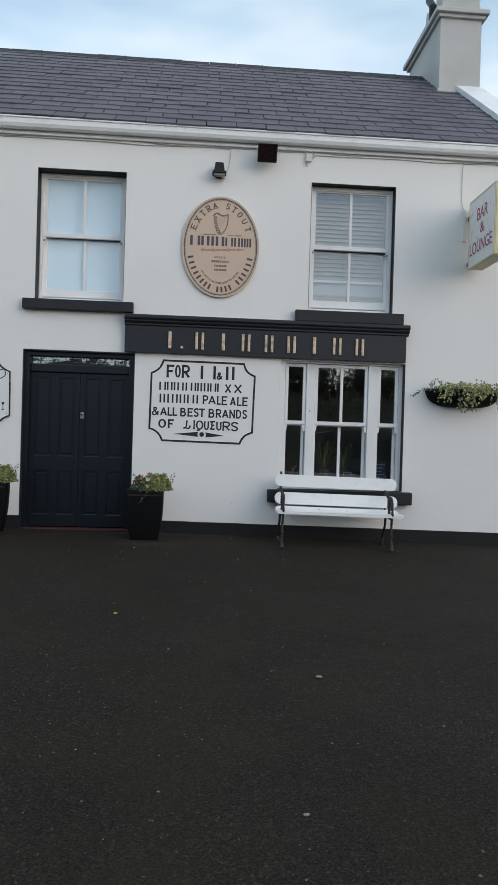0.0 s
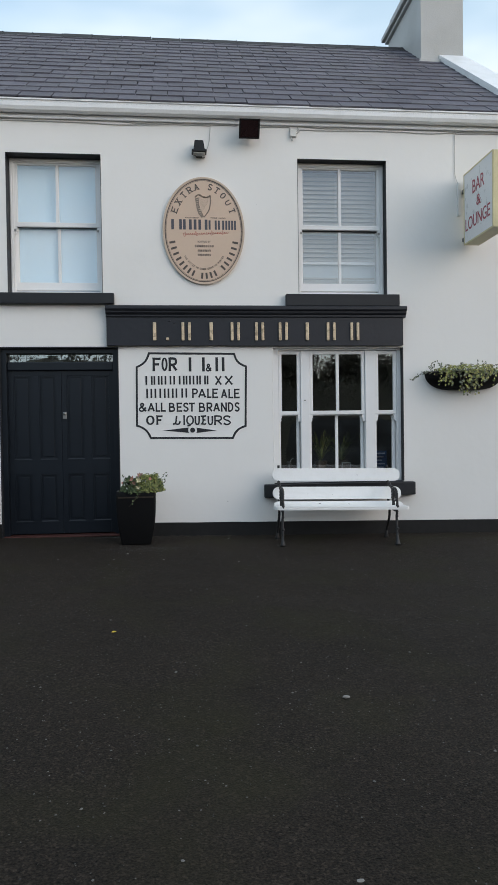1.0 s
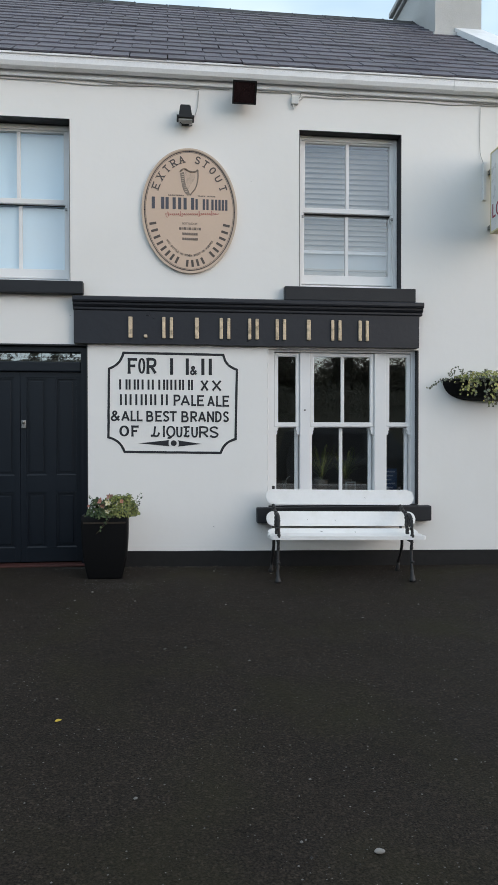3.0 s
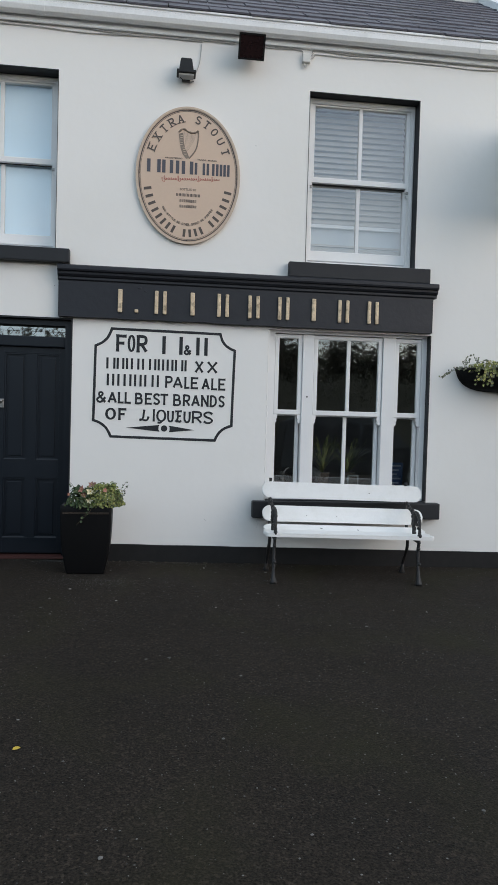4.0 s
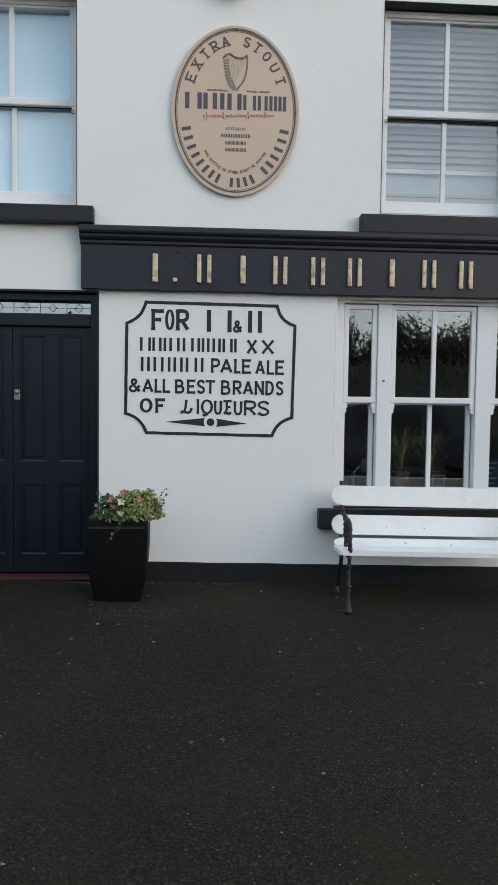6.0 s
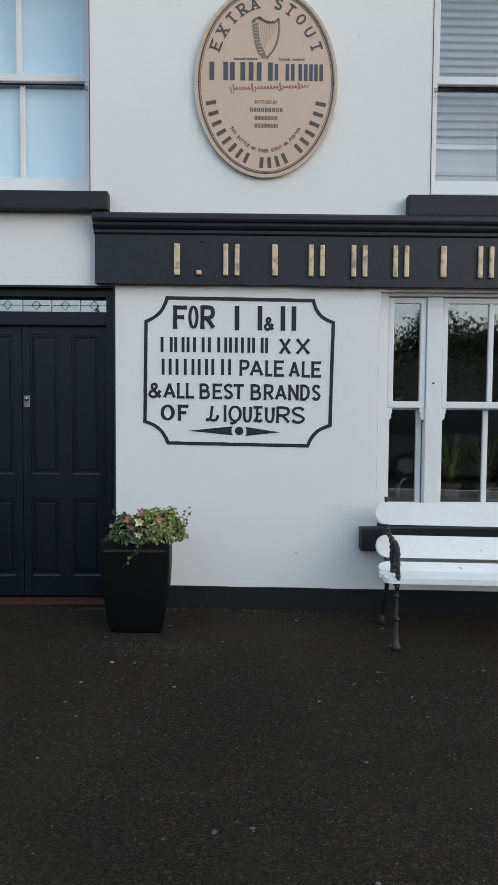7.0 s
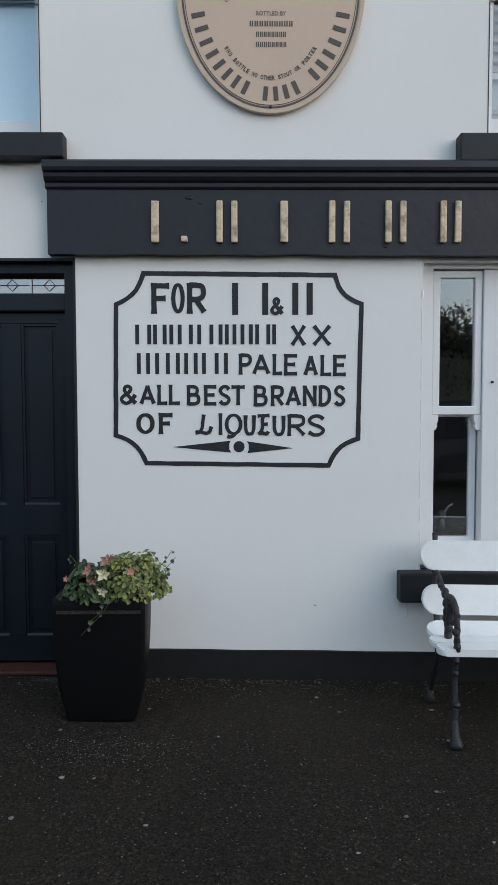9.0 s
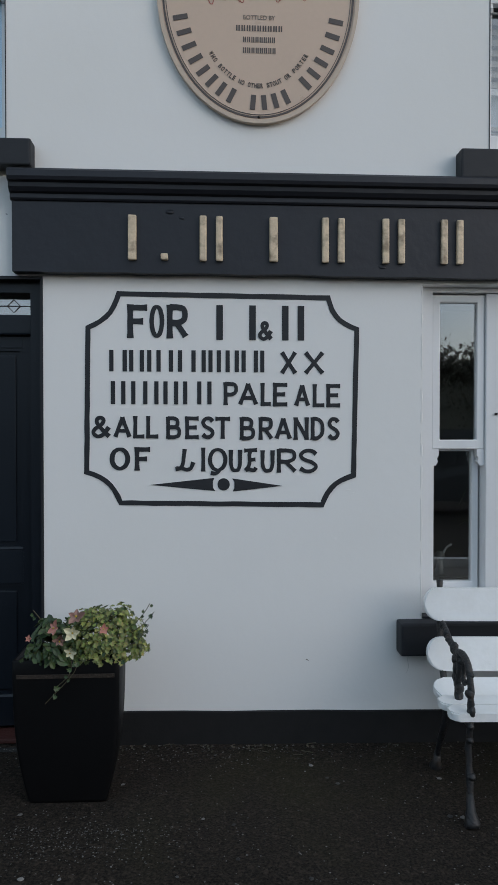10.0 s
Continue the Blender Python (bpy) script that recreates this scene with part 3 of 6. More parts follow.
for i in range(5):
    part("print_line", boxed(1.985, 2.13 - 0.02 * (i % 3), 0.3965, 0.3995, 0.86 - i * 0.042, 0.875 - i * 0.042), M_PALE, n)
o = thing("ornament", (0.94, 0.44, 0.665), "small dull metal ornament with a spout on the shelf", "ornament")
bm = bmesh.new()
bmesh.ops.create_uvsphere(bm, u_segments=16, v_segments=10, radius=0.026, matrix=Matrix.Translation((0.95, 0.44, 0.765)))
bmesh.ops.create_cone(bm, cap_ends=True, segments=16, radius1=0.026, radius2=0.012, depth=0.085, matrix=Matrix.Translation((0.95, 0.44, 0.708)))
part("body", bm, M_METAL, o, smooth=True)
bm = bmesh.new()
tube(bm, smooth_path([(0.965, 0.43, 0.78), (0.985, 0.43, 0.812), (1.01, 0.43, 0.826)]), 0.006)
part("spout", bm, M_CHINA, o, "pale spout", smooth=True)

# ---- door ----
d = thing("door_1", (-1.6625, 0.12, 0.03), "closed blue-black panelled double door under a leaded fanlight", "door", kind="structure")
x0, x1, _, z1 = OPEN_D
bm = bmesh.new()
prism(bm, [(x0 + 0.003, 0.035), (x0 + 0.068, 0.035), (x0 + 0.068, 2.055), (x1 - 0.068, 2.055), (x1 - 0.068, 0.035), (x1 - 0.003, 0.035), (x1 - 0.003, 2.117), (x0 + 0.003, 2.117)], "y", 0.05, 0.22)
part("door_frame", bm, M_DOOR, d)
bm = bmesh.new()
prism(bm, [(x0 + 0.001, -0.02), (x0 + 0.012, -0.02), (x0 + 0.012, 2.105), (x1 - 0.012, 2.105), (x1 - 0.012, -0.02), (x1 - 0.001, -0.02), (x1 - 0.001, 2.119), (x0 + 0.001, 2.119)], "y", -0.003, 0.049)
part("reveal", bm, M_SILL, d)
part("transom", boxed(x0 + 0.069, x1 - 0.069, 0.085, 0.2, 1.868, 1.962, bevel=0.01), M_DOOR, d)
fan = part("fanlight", boxed(x0 + 0.069, x1 - 0.069, 0.135, 0.139, 1.963, 2.054), M_LEADED, d, "pale leaded glass fanlight")
fan.visible_shadow = False
for i in range(6):
    cx = x0 + 0.069 + (x1 - x0 - 0.138) * (i + 0.5) / 6
    bm = bmesh.new()
    for s in (1, -1):
        tube(bm, [(cx - 0.03, 0.133, 2.008), (cx, 0.133, 2.008 + s * 0.03), (cx + 0.03, 0.133, 2.008)], 0.0022, 5)
    tube(bm, [(cx - 0.09, 0.133, 2.008), (cx + 0.09, 0.133, 2.008)], 0.002, 5)
    tube(bm, [(cx - 0.09, 0.133, 1.965), (cx - 0.09, 0.133, 2.052)], 0.002, 5)
    part("lead_came", bm, M_SILL, d)
# added board stands for the unlit room behind the fanlight glass
solo("fanlight_backing", boxed(x0 + 0.07, x1 - 0.07, 0.235, 0.24, 1.95, 2.06), M_ROOM, "board added in place of the dark room behind the leaded fanlight", "board", kind="structure")
mid = (x0 + x1) / 2
for a, b in ((x0 + 0.070, mid - 0.002), (mid + 0.002, x1 - 0.070)):
    st, cs = 0.052, 0.085
    pw = (b - a - 2 * st - cs) / 2
    cols = ((a + st, a + st + pw), (a + st + pw + cs, b - st))
    rows_ = ((0.872, 1.812), (0.178, 0.712))
    leaf = part("door_leaf", boxed(a, b, 0.138, 0.172, 0.045, 1.866), M_DOOR, d)
    bm = bmesh.new()
    box(bm, a, a + st, 0.120, 0.1375, 0.045, 1.866), box(bm, b - st, b, 0.120, 0.1375, 0.045, 1.866)
    box(bm, cols[0][1], cols[1][0], 0.120, 0.1375, 0.179, 1.811)
    for p, q in ((0.045, 0.177), (0.713, 0.871), (1.813, 1.866)):
        box(bm, a + st + 0.0005, b - st - 0.0005, 0.1205, 0.1375, p, q)
    part("rails_and_stiles", bm, M_DOOR, leaf)
    for c0, c1 in cols:
        for p, q in rows_:
            bm = boxed(c0 + 0.035, c1 - 0.035, 0.1285, 0.1375, p + 0.035, q - 0.035, bevel=0.004)
            ring(bm, c0 + 0.001, c1 - 0.001, p + 0.001, q - 0.001, 0.012, 0.012, 0.012, 0.012, 0.1255, 0.1375)
            part("door_panel", bm, M_DOOR, leaf)
            bm = bmesh.new()
            prism(bm, [(0.1195, p + 0.0015), (0.1265, p + 0.0135), (0.1268, p + 0.0005)], "x", c0 + 0.004, c1 - 0.004)
            part("panel_ledge", bm, M_DOOR, leaf)
h = part("latch", boxed(mid + 0.012, mid + 0.055, 0.105, 0.1195, 1.325, 1.405, bevel=0.006), M_METAL, d, "small dull metal latch plate")
bm = bmesh.new()
bmesh.ops.create_uvsphere(bm, u_segments=12, v_segments=8, radius=0.016, matrix=Matrix.Translation((mid + 0.034, 0.095, 1.385)))
part("knob", bm, M_METAL, h, smooth=True)
bm = boxed(x0 + 0.02, x1 - 0.02, 0.0, 0.135, 0.012, 0.032, bevel=0.005)
solo("door_step", bm, M_STEP, "worn red tiled door step", "step", kind="structure")
bm = boxed(x0 - 0.02, x1 + 0.04, -0.07, -0.013, -0.06, 0.006, bevel=0.012)
solo("door_step", bm, M_STONE, "grey stone threshold before the door step", "step", kind="structure")

# ---- shop fascia with cornice and raised characters ----
fa = thing("fascia_sign", (0.55, -0.03, 2.11), "black shop fascia with cornice and raised gilt characters", "shop sign")
bm = bmesh.new()
edge = []
for i in range(68):
    x = -1.132 + 3.354 * i / 67
    edge.append((x, 2.121 + 0.006 * min(max((0.6 - x) / 0.5, 0), 1) + 0.005 * noise.noise((x * 5, 0, 0)) + 0.002 * noise.noise((x * 23, 4, 0))))
prism(bm, edge + [(2.222, 2.436), (-1.132, 2.436)], "y", -0.058, -0.001)
part("board", bm, M_FASCIA, fa)
rng = random.Random(3)
for kx, kz, kr in ((-0.44, 2.397, 0.014), (-0.389, 2.371, 0.009), (0.515, 2.165, 0.012)):
    bm = bmesh.new()
    bmesh.ops.create_uvsphere(bm, u_segments=10, v_segments=6, radius=kr)
    for v in bm.verts:
        v.co = Vector((kx, -0.058, kz)) + Vector((v.co.x * 1.5, v.co.y * 0.25, v.co.z * 0.6)) * (1 + 0.5 * noise.noise(v.co * 120))
    part("paint_blister", bm, M_FASCIA, fa, smooth=True)
bm = bmesh.new()
prism(bm, [(-0.001, 2.438), (-0.066, 2.438), (-0.072, 2.446), (-0.072, 2.464), (-0.086, 2.470), (-0.098, 2.486), (-0.100, 2.504), (-0.118, 2.510),
           (-0.124, 2.524), (-0.124, 2.550), (-0.112, 2.561), (-0.001, 2.564)], "x", -1.137, 2.250)
part("cornice", bm, M_FASCIA, fa)


def raised_bar(x, z0, z1, r=0.017, lean=0.0):
    bm = bmesh.new()
    box(bm, x - r, x + r, -0.078, -0.057, z0, z1, bevel=0.007)
    for v in bm.verts:
        v.co.x += lean * (v.co.z - (z0 + z1) / 2) + 0.0015 * noise.noise(v.co * 60)
        v.co.z += 0.002 * noise.noise(v.co * 45)
    return part("raised_bar", bm, M_GILT, fa, "worn gilt raised bar")


LETTERS = ((-0.607, 1), (-0.259, 2), (0.019, 1), (0.288, 2), (0.562, 2), (0.830, 2), (1.105, 1), (1.379, 2), (1.653, 2))
for cx, k in LETTERS:
    if k == 1:
        raised_bar(cx, 2.180, 2.379, 0.019)
    else:
        raised_bar(cx - 0.036, 2.179, 2.381, 0.0155)
        raised_bar(cx + 0.036, 2.180, 2.380, 0.0155)
raised_bar(-0.466, 2.182, 2.212, 0.016)

# ---- sign painted on the wall ----
sg = thing("painted_sign", (-0.2, 0, 1.1), "black lettering and border painted on the white wall", "painted sign")
C = [(-0.676, 2.045), (0.276, 2.036), (0.409, 1.894), (0.396, 1.221), (0.249, 1.086), (-0.669, 1.100), (-0.821, 1.240), (-0.814, 1.892)]


def arc_between(p, q, bulge, n=7):
    p, q = Vector(p), Vector(q)
    s = (q - p).orthogonal()
    return [tuple(p.lerp(q, i / n) + s * bulge * math.sin(math.pi * i / n)) for i in range(1, n)]


loop = [C[0], C[1], *arc_between(C[1], C[2], -0.16), C[2], C[3], *arc_between(C[3], C[4], -0.14), C[4], C[5], *arc_between(C[5], C[6], -0.14), C[6], C[7], *arc_between(C[7], C[0], -0.14)]


def painted_band(bm, pts, width, y=0.0, depth=0.003, wobble=0.0012):
    """A closed brush line through pts, mitred, with a slightly unsteady edge."""
    n = len(pts)
    out = []
    for i in range(n):
        p, a, b = Vector(pts[i]), Vector(pts[i - 1]), Vector(pts[(i + 1) % n])
        d0, d1 = (p - a).normalized(), (b - p).normalized()
        n0, n1 = Vector((d0.y, -d0.x)), Vector((d1.y, -d1.x))
        mt = (n0 + n1).normalized()
        k = width / 2 / max(mt.dot(n0), 0.5)
        w0, w1 = (random.uniform(-wobble, wobble) for _ in range(2))
        out.append([bm.verts.new((q.x, yy, q.y)) for q in (p + mt * (k + w0), p - mt * (k + w1)) for yy in (y, y - depth)])
    for i in range(n):
        a, b = out[i], out[(i + 1) % n]
        for r, s in ((0, 1), (1, 3), (3, 2), (2, 0)):
            bm.faces.new((a[r], a[s], b[s], b[r]))


def densify(pts, step=0.05):
    out = []
    for p, q in zip(pts, pts[1:] + pts[:1]):
        k = max(1, int((Vector(q) - Vector(p)).length / step))
        out += [tuple(Vector(p).lerp(Vector(q), i / k)) for i in range(k)]
    return out


bm = bmesh.new()
painted_band(bm, densify(loop), 0.0225, y=0.0005)
part("border", bm, M_PAINT, sg)


ROUND = [(0.5 + 0.5 * math.sin(2 * math.pi * i / 16), 0.5 + 0.5 * math.cos(2 * math.pi * i / 16)) for i in range(17)]
STEM = ((0, 0), (0, 1))
BOWL = ((0, 1), (0.55, 1), (0.92, 0.92), (0.95, 0.62), (0.6, 0.47), (0, 0.46))
# brush strokes of each character in a unit square: straight ones, then curved ones
BRUSH = {
    "A": ([((0, 0), (0.5, 1)), ((1, 0), (0.5, 1)), ((0.2, 0.30), (0.8, 0.30))], []),
    "B": ([STEM], [((0, 1), (0.5, 1), (0.85, 0.9), (0.82, 0.62), (0.5, 0.53), (0, 0.53)), ((0, 0.53), (0.6, 0.53), (1, 0.40), (0.97, 0.1), (0.6, 0), (0, 0))]),
    "D": ([STEM], [((0, 1), (0.45, 1), (0.88, 0.82), (1, 0.5), (0.88, 0.18), (0.45, 0), (0, 0))]),
    "E": ([STEM, ((0, 1), (1, 1)), ((0, 0.52), (0.8, 0.52)), ((0, 0), (1, 0))], []),
    "F": ([STEM, ((0, 0.98), (1, 0.98)), ((0, 0.50), (0.72, 0.50))], []),
    "I": ([((0.5, 0), (0.5, 1))], []),
    "L": ([STEM, ((0, 0), (1, 0))], []),
    "N": ([STEM, ((0, 1), (1, 0)), ((1, 0), (1, 1))], []),
    "O": ([], [ROUND]),
    "P": ([STEM], [BOWL]),
    "Q": ([], [ROUND, ((0.62, 0.02), (0.5, -0.10), (0.3, -0.17), (0.05, -0.13))]),
    "R": ([STEM, ((0.42, 0.47), (1, 0))], [BOWL]),
    "S": ([], [((0.97, 0.84), (0.7, 0.99), (0.3, 0.98), (0.05, 0.78), (0.25, 0.58), (0.7, 0.44), (0.97, 0.24), (0.75, 0.03), (0.35, 0.0), (0.02, 0.14))]),
    "T": ([((0.5, 0), (0.5, 1)), ((0, 0.98), (1, 0.98))], []),
    "U": ([], [((0, 1), (0, 0.6), (0.02, 0.28), (0.2, 0.04), (0.5, 0), (0.8, 0.04), (0.98, 0.28), (1, 0.6), (1, 1))]),
    "X": ([((0, 0), (1, 1)), ((1, 0), (0, 1))], []),
    "&": ([], [((1, 0.0), (0.62, 0.32), (0.25, 0.72), (0.28, 0.95), (0.5, 1.0), (0.66, 0.86), (0.5, 0.62), (0.12, 0.40), (0.02, 0.18), (0.28, 0.0), (0.62, 0.10), (0.98, 0.50))]),
    "scroll_l": ([], [((0.52, 1.0), (0.46, 0.6), (0.42, 0.3), (0.28, 0.08), (0.0, 0.02)), ((0.05, 0.06), (0.35, 0.06), (0.62, 0.0), (0.85, 0.06), (1.0, 0.36))]),
    "scroll_e": ([((0.05, 0.98), (0.95, 1.0)), ((0.45, 0.52), (0.9, 0.54))], [((0.5, 1.0), (0.38, 0.75), (0.42, 0.5), (0.30, 0.2), (0.0, 0.0)), ((0.05, 0.03), (0.4, 0.06), (0.8, 0.0), (1.0, 0.14))]),
}


def brush(bm, ch, x0, x1, z0, z1, hw, y, depth=0.003, m=None, flare=0.22, serif=0.0, shake=0.0012):
    """One character in brush strokes of half-width hw, fitted to a rectangle that faces -y."""
    straight, curved = BRUSH[ch]
    ax, bx, az, bz = x0 + hw, max(x1 - hw, x0 + hw + 0.0001), z0 + hw * 0.9, z1 - hw * 0.9
    jobs = [([Vector((ax + (bx - ax) * u, az + (bz - az) * v)) for u, v in st], False) for st in straight]
    jobs += [([Vector((ax + (bx - ax) * u, az + (bz - az) * v)) for u, v in st], True) for st in curved]
    if serif:
        for u, v in {p for st in straight for p in st if p[1] in (0, 1) and (ch != "A" or p[1] == 0)}:
            c = Vector((ax + (bx - ax) * u, az + (bz - az) * v + (0.35 if v else -0.35) * hw))
            jobs.append(([c - Vector((serif, 0)), c + Vector((serif, 0))], None))
    for k, (pts, bent) in enumerate(jobs):
        if bent:
            pts = [p.to_2d() for p in smooth_path([(p.x, p.y, 0) for p in pts], 4)]
        closed = (pts[0] - pts[-1]).length < 1e-5
        if not bent:
            d = (pts[1] - pts[0]).normalized()
            d *= hw * (0.85 if min(abs(d.x), abs(d.y)) < 0.05 else 0.25)
            p, q = (pts[0], pts[1]) if bent is None else (pts[0] - d, pts[1] + d)
            pts = [p.lerp(q, i / 6) for i in range(7)]
        n = len(pts)
        rows = []
        for i, p in enumerate(pts):
            d = (pts[1] - pts[-2]) if closed and i in (0, n - 1) else pts[min(i + 1, n - 1)] - pts[max(i - 1, 0)]
            d = d.normalized()
            s = Vector((-d.y, d.x))
            t = i / (n - 1)
            yy = y - depth - 0.0003 * k - (0.0012 * t if bent and not closed else 0)
            h = hw * (0.55 if bent is None else 1 + (0 if closed else flare * abs(2 * t - 1) ** 5) - 0.06)
            if closed:
                h *= 0.78 + 0.34 * abs(s.x)
            q = [p + s * (h + shake * noise.noise((p.x * 90, p.y * 90, k))), p - s * (h + shake * noise.noise((p.x * 90, p.y * 90, k + 9)))]
            rows.append([bm.verts.new(m @ Vector(v) if m is not None else v) for v in ((q[0].x, y, q[0].y), (q[0].x, yy, q[0].y), (q[1].x, yy, q[1].y), (q[1].x, y, q[1].y))])
        for r0, r1 in zip(rows, rows[1:]):
            for j in range(3):
                bm.faces.new((r0[j], r0[j + 1], r1[j + 1], r1[j]))
        if not closed:
            bm.faces.new(rows[0]), bm.faces.new(rows[-1])


def painted(text, spans, z0, z1, hw=0.0090, drop=0.0):
    """A painted word, each character between its own pair of x; drop: how far the line falls at its end."""
    for i, (ch, (a, b)) in enumerate(zip(text, spans)):
        bm = bmesh.new()
        dz = drop * i / max(len(spans) - 1, 1)
        brush(bm, ch, a, b, z0 - dz, z1 - dz, hw, 0.0005)
        part("lettering", bm, M_PAINT, sg)


def withheld(spans, z0, z1, w=0.019, parent=None, material=None, y=0.0005, depth=0.003, name="lettering_bar"):
    """Plain bars for characters that are not spelt out: two each, one where the character is slim."""
    for a, b in spans:
        for x in ((a, b - w) if b - a > 2.1 * w else ((a + b - w) / 2,)):
            part(name, boxed(x, x + w, y - depth, y, z0, z1), material or M_PAINT, parent or sg)


painted("FR", ((-0.638, -0.546), (-0.460, -0.363)), 1.845, 1.998, 0.0135)
painted("O", ((-0.538, -0.472),), 1.847, 1.998, 0.0098)
withheld(((-0.239, -0.203), (-0.089, -0.053), (0.064, 0.166)), 1.840, 1.998, 0.030)
painted("&", ((-0.047, 0.023),), 1.838, 1.927, 0.0088)
withheld(((-0.719, -0.640), (-0.630, -0.563), (-0.550, -0.529), (-0.507, -0.432), (-0.410, -0.330)), 1.695, 1.792)
withheld(((-0.303, -0.253), (-0.234, -0.175), (-0.152, -0.102), (-0.065, -0.017)), 1.694, 1.793)
painted("XX", ((0.056, 0.133), (0.165, 0.259)), 1.684, 1.792, 0.0092)
withheld(((-0.712, -0.647), (-0.621, -0.548), (-0.517, -0.457), (-0.428, -0.368), (-0.323, -0.258)), 1.547, 1.651)
painted("PALE", ((-0.203, -0.136), (-0.136, -0.046), (-0.034, 0.014), (0.023, 0.090)), 1.543, 1.648, drop=0.003)
painted("ALE", ((0.121, 0.193), (0.206, 0.261), (0.269, 0.334)), 1.536, 1.641)
painted("&ALL", ((-0.801, -0.711), (-0.701, -0.621), (-0.612, -0.561), (-0.554, -0.498)), 1.393, 1.494)
painted("BEST", ((-0.464, -0.397), (-0.378, -0.315), (-0.308, -0.242), (-0.242, -0.172)), 1.390, 1.491)
painted("BRANDS", ((-0.129, -0.060), (-0.043, 0.024), (0.031, 0.109), (0.118, 0.187), (0.197, 0.261), (0.272, 0.333)), 1.385, 1.489)
painted("OF", ((-0.718, -0.627), (-0.606, -0.535)), 1.246, 1.353, 0.0105)
painted(("scroll_l", "I", "Q", "U", "scroll_e", "U", "R", "S"), ((-0.431, -0.332), (-0.309, -0.283), (-0.274, -0.186), (-0.179, -0.119),
        (-0.113, -0.046), (-0.034, 0.030), (0.041, 0.132), (0.138, 0.233)), 1.242, 1.352, drop=0.009)
bm = bmesh.new()
prism(bm, [(-0.537, 1.181), (-0.245, 1.212), (-0.252, 1.196), (-0.252, 1.168), (-0.242, 1.152)], "y", -0.0025, 0.0005)
prism(bm, [(0.068, 1.174), (-0.162, 1.149), (-0.154, 1.165), (-0.154, 1.193), (-0.164, 1.209)], "y", -0.0025, 0.0005)
bmesh.ops.create_cone(bm, cap_ends=True, segments=24, radius1=0.028, radius2=0.028, depth=0.003, matrix=Matrix.Translation((-0.203, -0.001, 1.182)) @ Matrix.Rotation(radians(90), 4, 'X'))
part("ornament_line", bm, M_PAINT, sg)

for k, pts in enumerate(([(0.66, 0.40), (0.652, 0.36), (0.658, 0.33), (0.648, 0.30)],)):
    bm = bmesh.new()
    tube(bm, [(x, 0.0003, z) for x, z in pts], 0.0011, 4)
    hang(part("hairline_crack", bm, M_CHIM, wall), wall)

for x, z, wd in ((0.371, 1.154, 0.026), (0.392, 1.140, 0.018), (0.31, 0.928, 0.016), (0.346, 1.186, 0.020), (0.24, 1.098, 0.030)):
    bm = bmesh.new()
    tube(bm, [(x - wd / 2, 0.0, z - 0.002), (x, -0.0012, z + 0.002), (x + wd / 2, 0.0, z + 0.001)], [0.0012, 0.0026, 0.001], 5)
    hang(part("paint_flake", bm, M_WALL, wall), wall)
for x, z, wd in ((0.182, 0.370, 0.012), (-1.171, 2.394, 0.006), (0.02, 3.05, 0.005), (0.55, 3.72, 0.005)):
    bm = bmesh.new()
    tube(bm, [(x - wd / 2, -0.0004, z + wd * 0.3), (x + wd / 2, -0.0004, z - wd * 0.3)], 0.0018, 5)
    hang(part("dirt_fleck", bm, M_PLASTIC, wall), wall)

# ---- board beyond the door, only its edge shows ----
bd = thing("picture_board", (-2.95, -0.01, 1.3), "white painted board with black border and drawn bottles", "sign board")
BL = [(-3.30, 2.03), (-2.60, 2.02), (-2.445, 1.845), (-2.438, 1.335), (-2.58, 1.20), (-3.30, 1.20), (-3.46, 1.34), (-3.46, 1.85)]
lp = [BL[0], BL[1], *arc_between(BL[1], BL[2], -0.16), BL[2], BL[3], *arc_between(BL[3], BL[4], -0.14), BL[4], BL[5], *arc_between(BL[5], BL[6], -0.14), BL[6], BL[7], *arc_between(BL[7], BL[0], -0.14)]
bm = bmesh.new()
prism(bm, lp, "y", -0.014, -0.001)
part("panel", bm, M_UPVC, bd)
bm = bmesh.new()
painted_band(bm, densify(lp), 0.018, y=-0.0145, depth=0.002)
part("border", bm, M_PAINT, bd)
for bx in (-2.60, -2.72, -2.84):
    bm = bmesh.new()
    prism(bm, [(bx - 0.03, 1.40), (bx + 0.03, 1.40), (bx + 0.03, 1.52), (bx + 0.012, 1.56), (bx + 0.012, 1.63), (bx - 0.012, 1.63), (bx - 0.012, 1.56), (bx - 0.03, 1.52)], "y", -0.0165, -0.0145)
    part("drawn_bottle", bm, M_PAINT, bd)
bm = bmesh.new()
prism(bm, [(-2.53, 1.40), (-2.50, 1.40), (-2.50, 1.405), (-2.512, 1.41), (-2.512, 1.45), (-2.498, 1.49), (-2.532, 1.49), (-2.518, 1.45), (-2.518, 1.41), (-2.53, 1.405)], "y", -0.0165, -0.0145)
part("drawn_glass", bm, M_PAINT, bd)
bm = bmesh.new()
tube(bm, smooth_path([(-2.56, -0.0155, 1.86), (-2.51, -0.0155, 1.87), (-2.50, -0.0155, 1.80), (-2.56, -0.0155, 1.76)]), 0.005, 6)
part("drawn_handle", bm, M_PAINT, bd)
for px, pz in ((-2.475, 1.82), (-2.47, 1.36)):
    bm = bmesh.new()
    bmesh.ops.create_uvsphere(bm, u_segments=8, v_segments=6, radius=0.006, matrix=Matrix.Translation((px, -0.0145, pz)))
    part("screw", bm, M_METAL, bd)

# ---- oval plaque ----
OX, OZ, OA, OB = -0.045, 3.406, 0.453, 0.591
ov = thing("oval_plaque", (OX, -0.02, OZ - OB), "tan oval beer plaque with brown lettering and a drawn harp", "plaque")


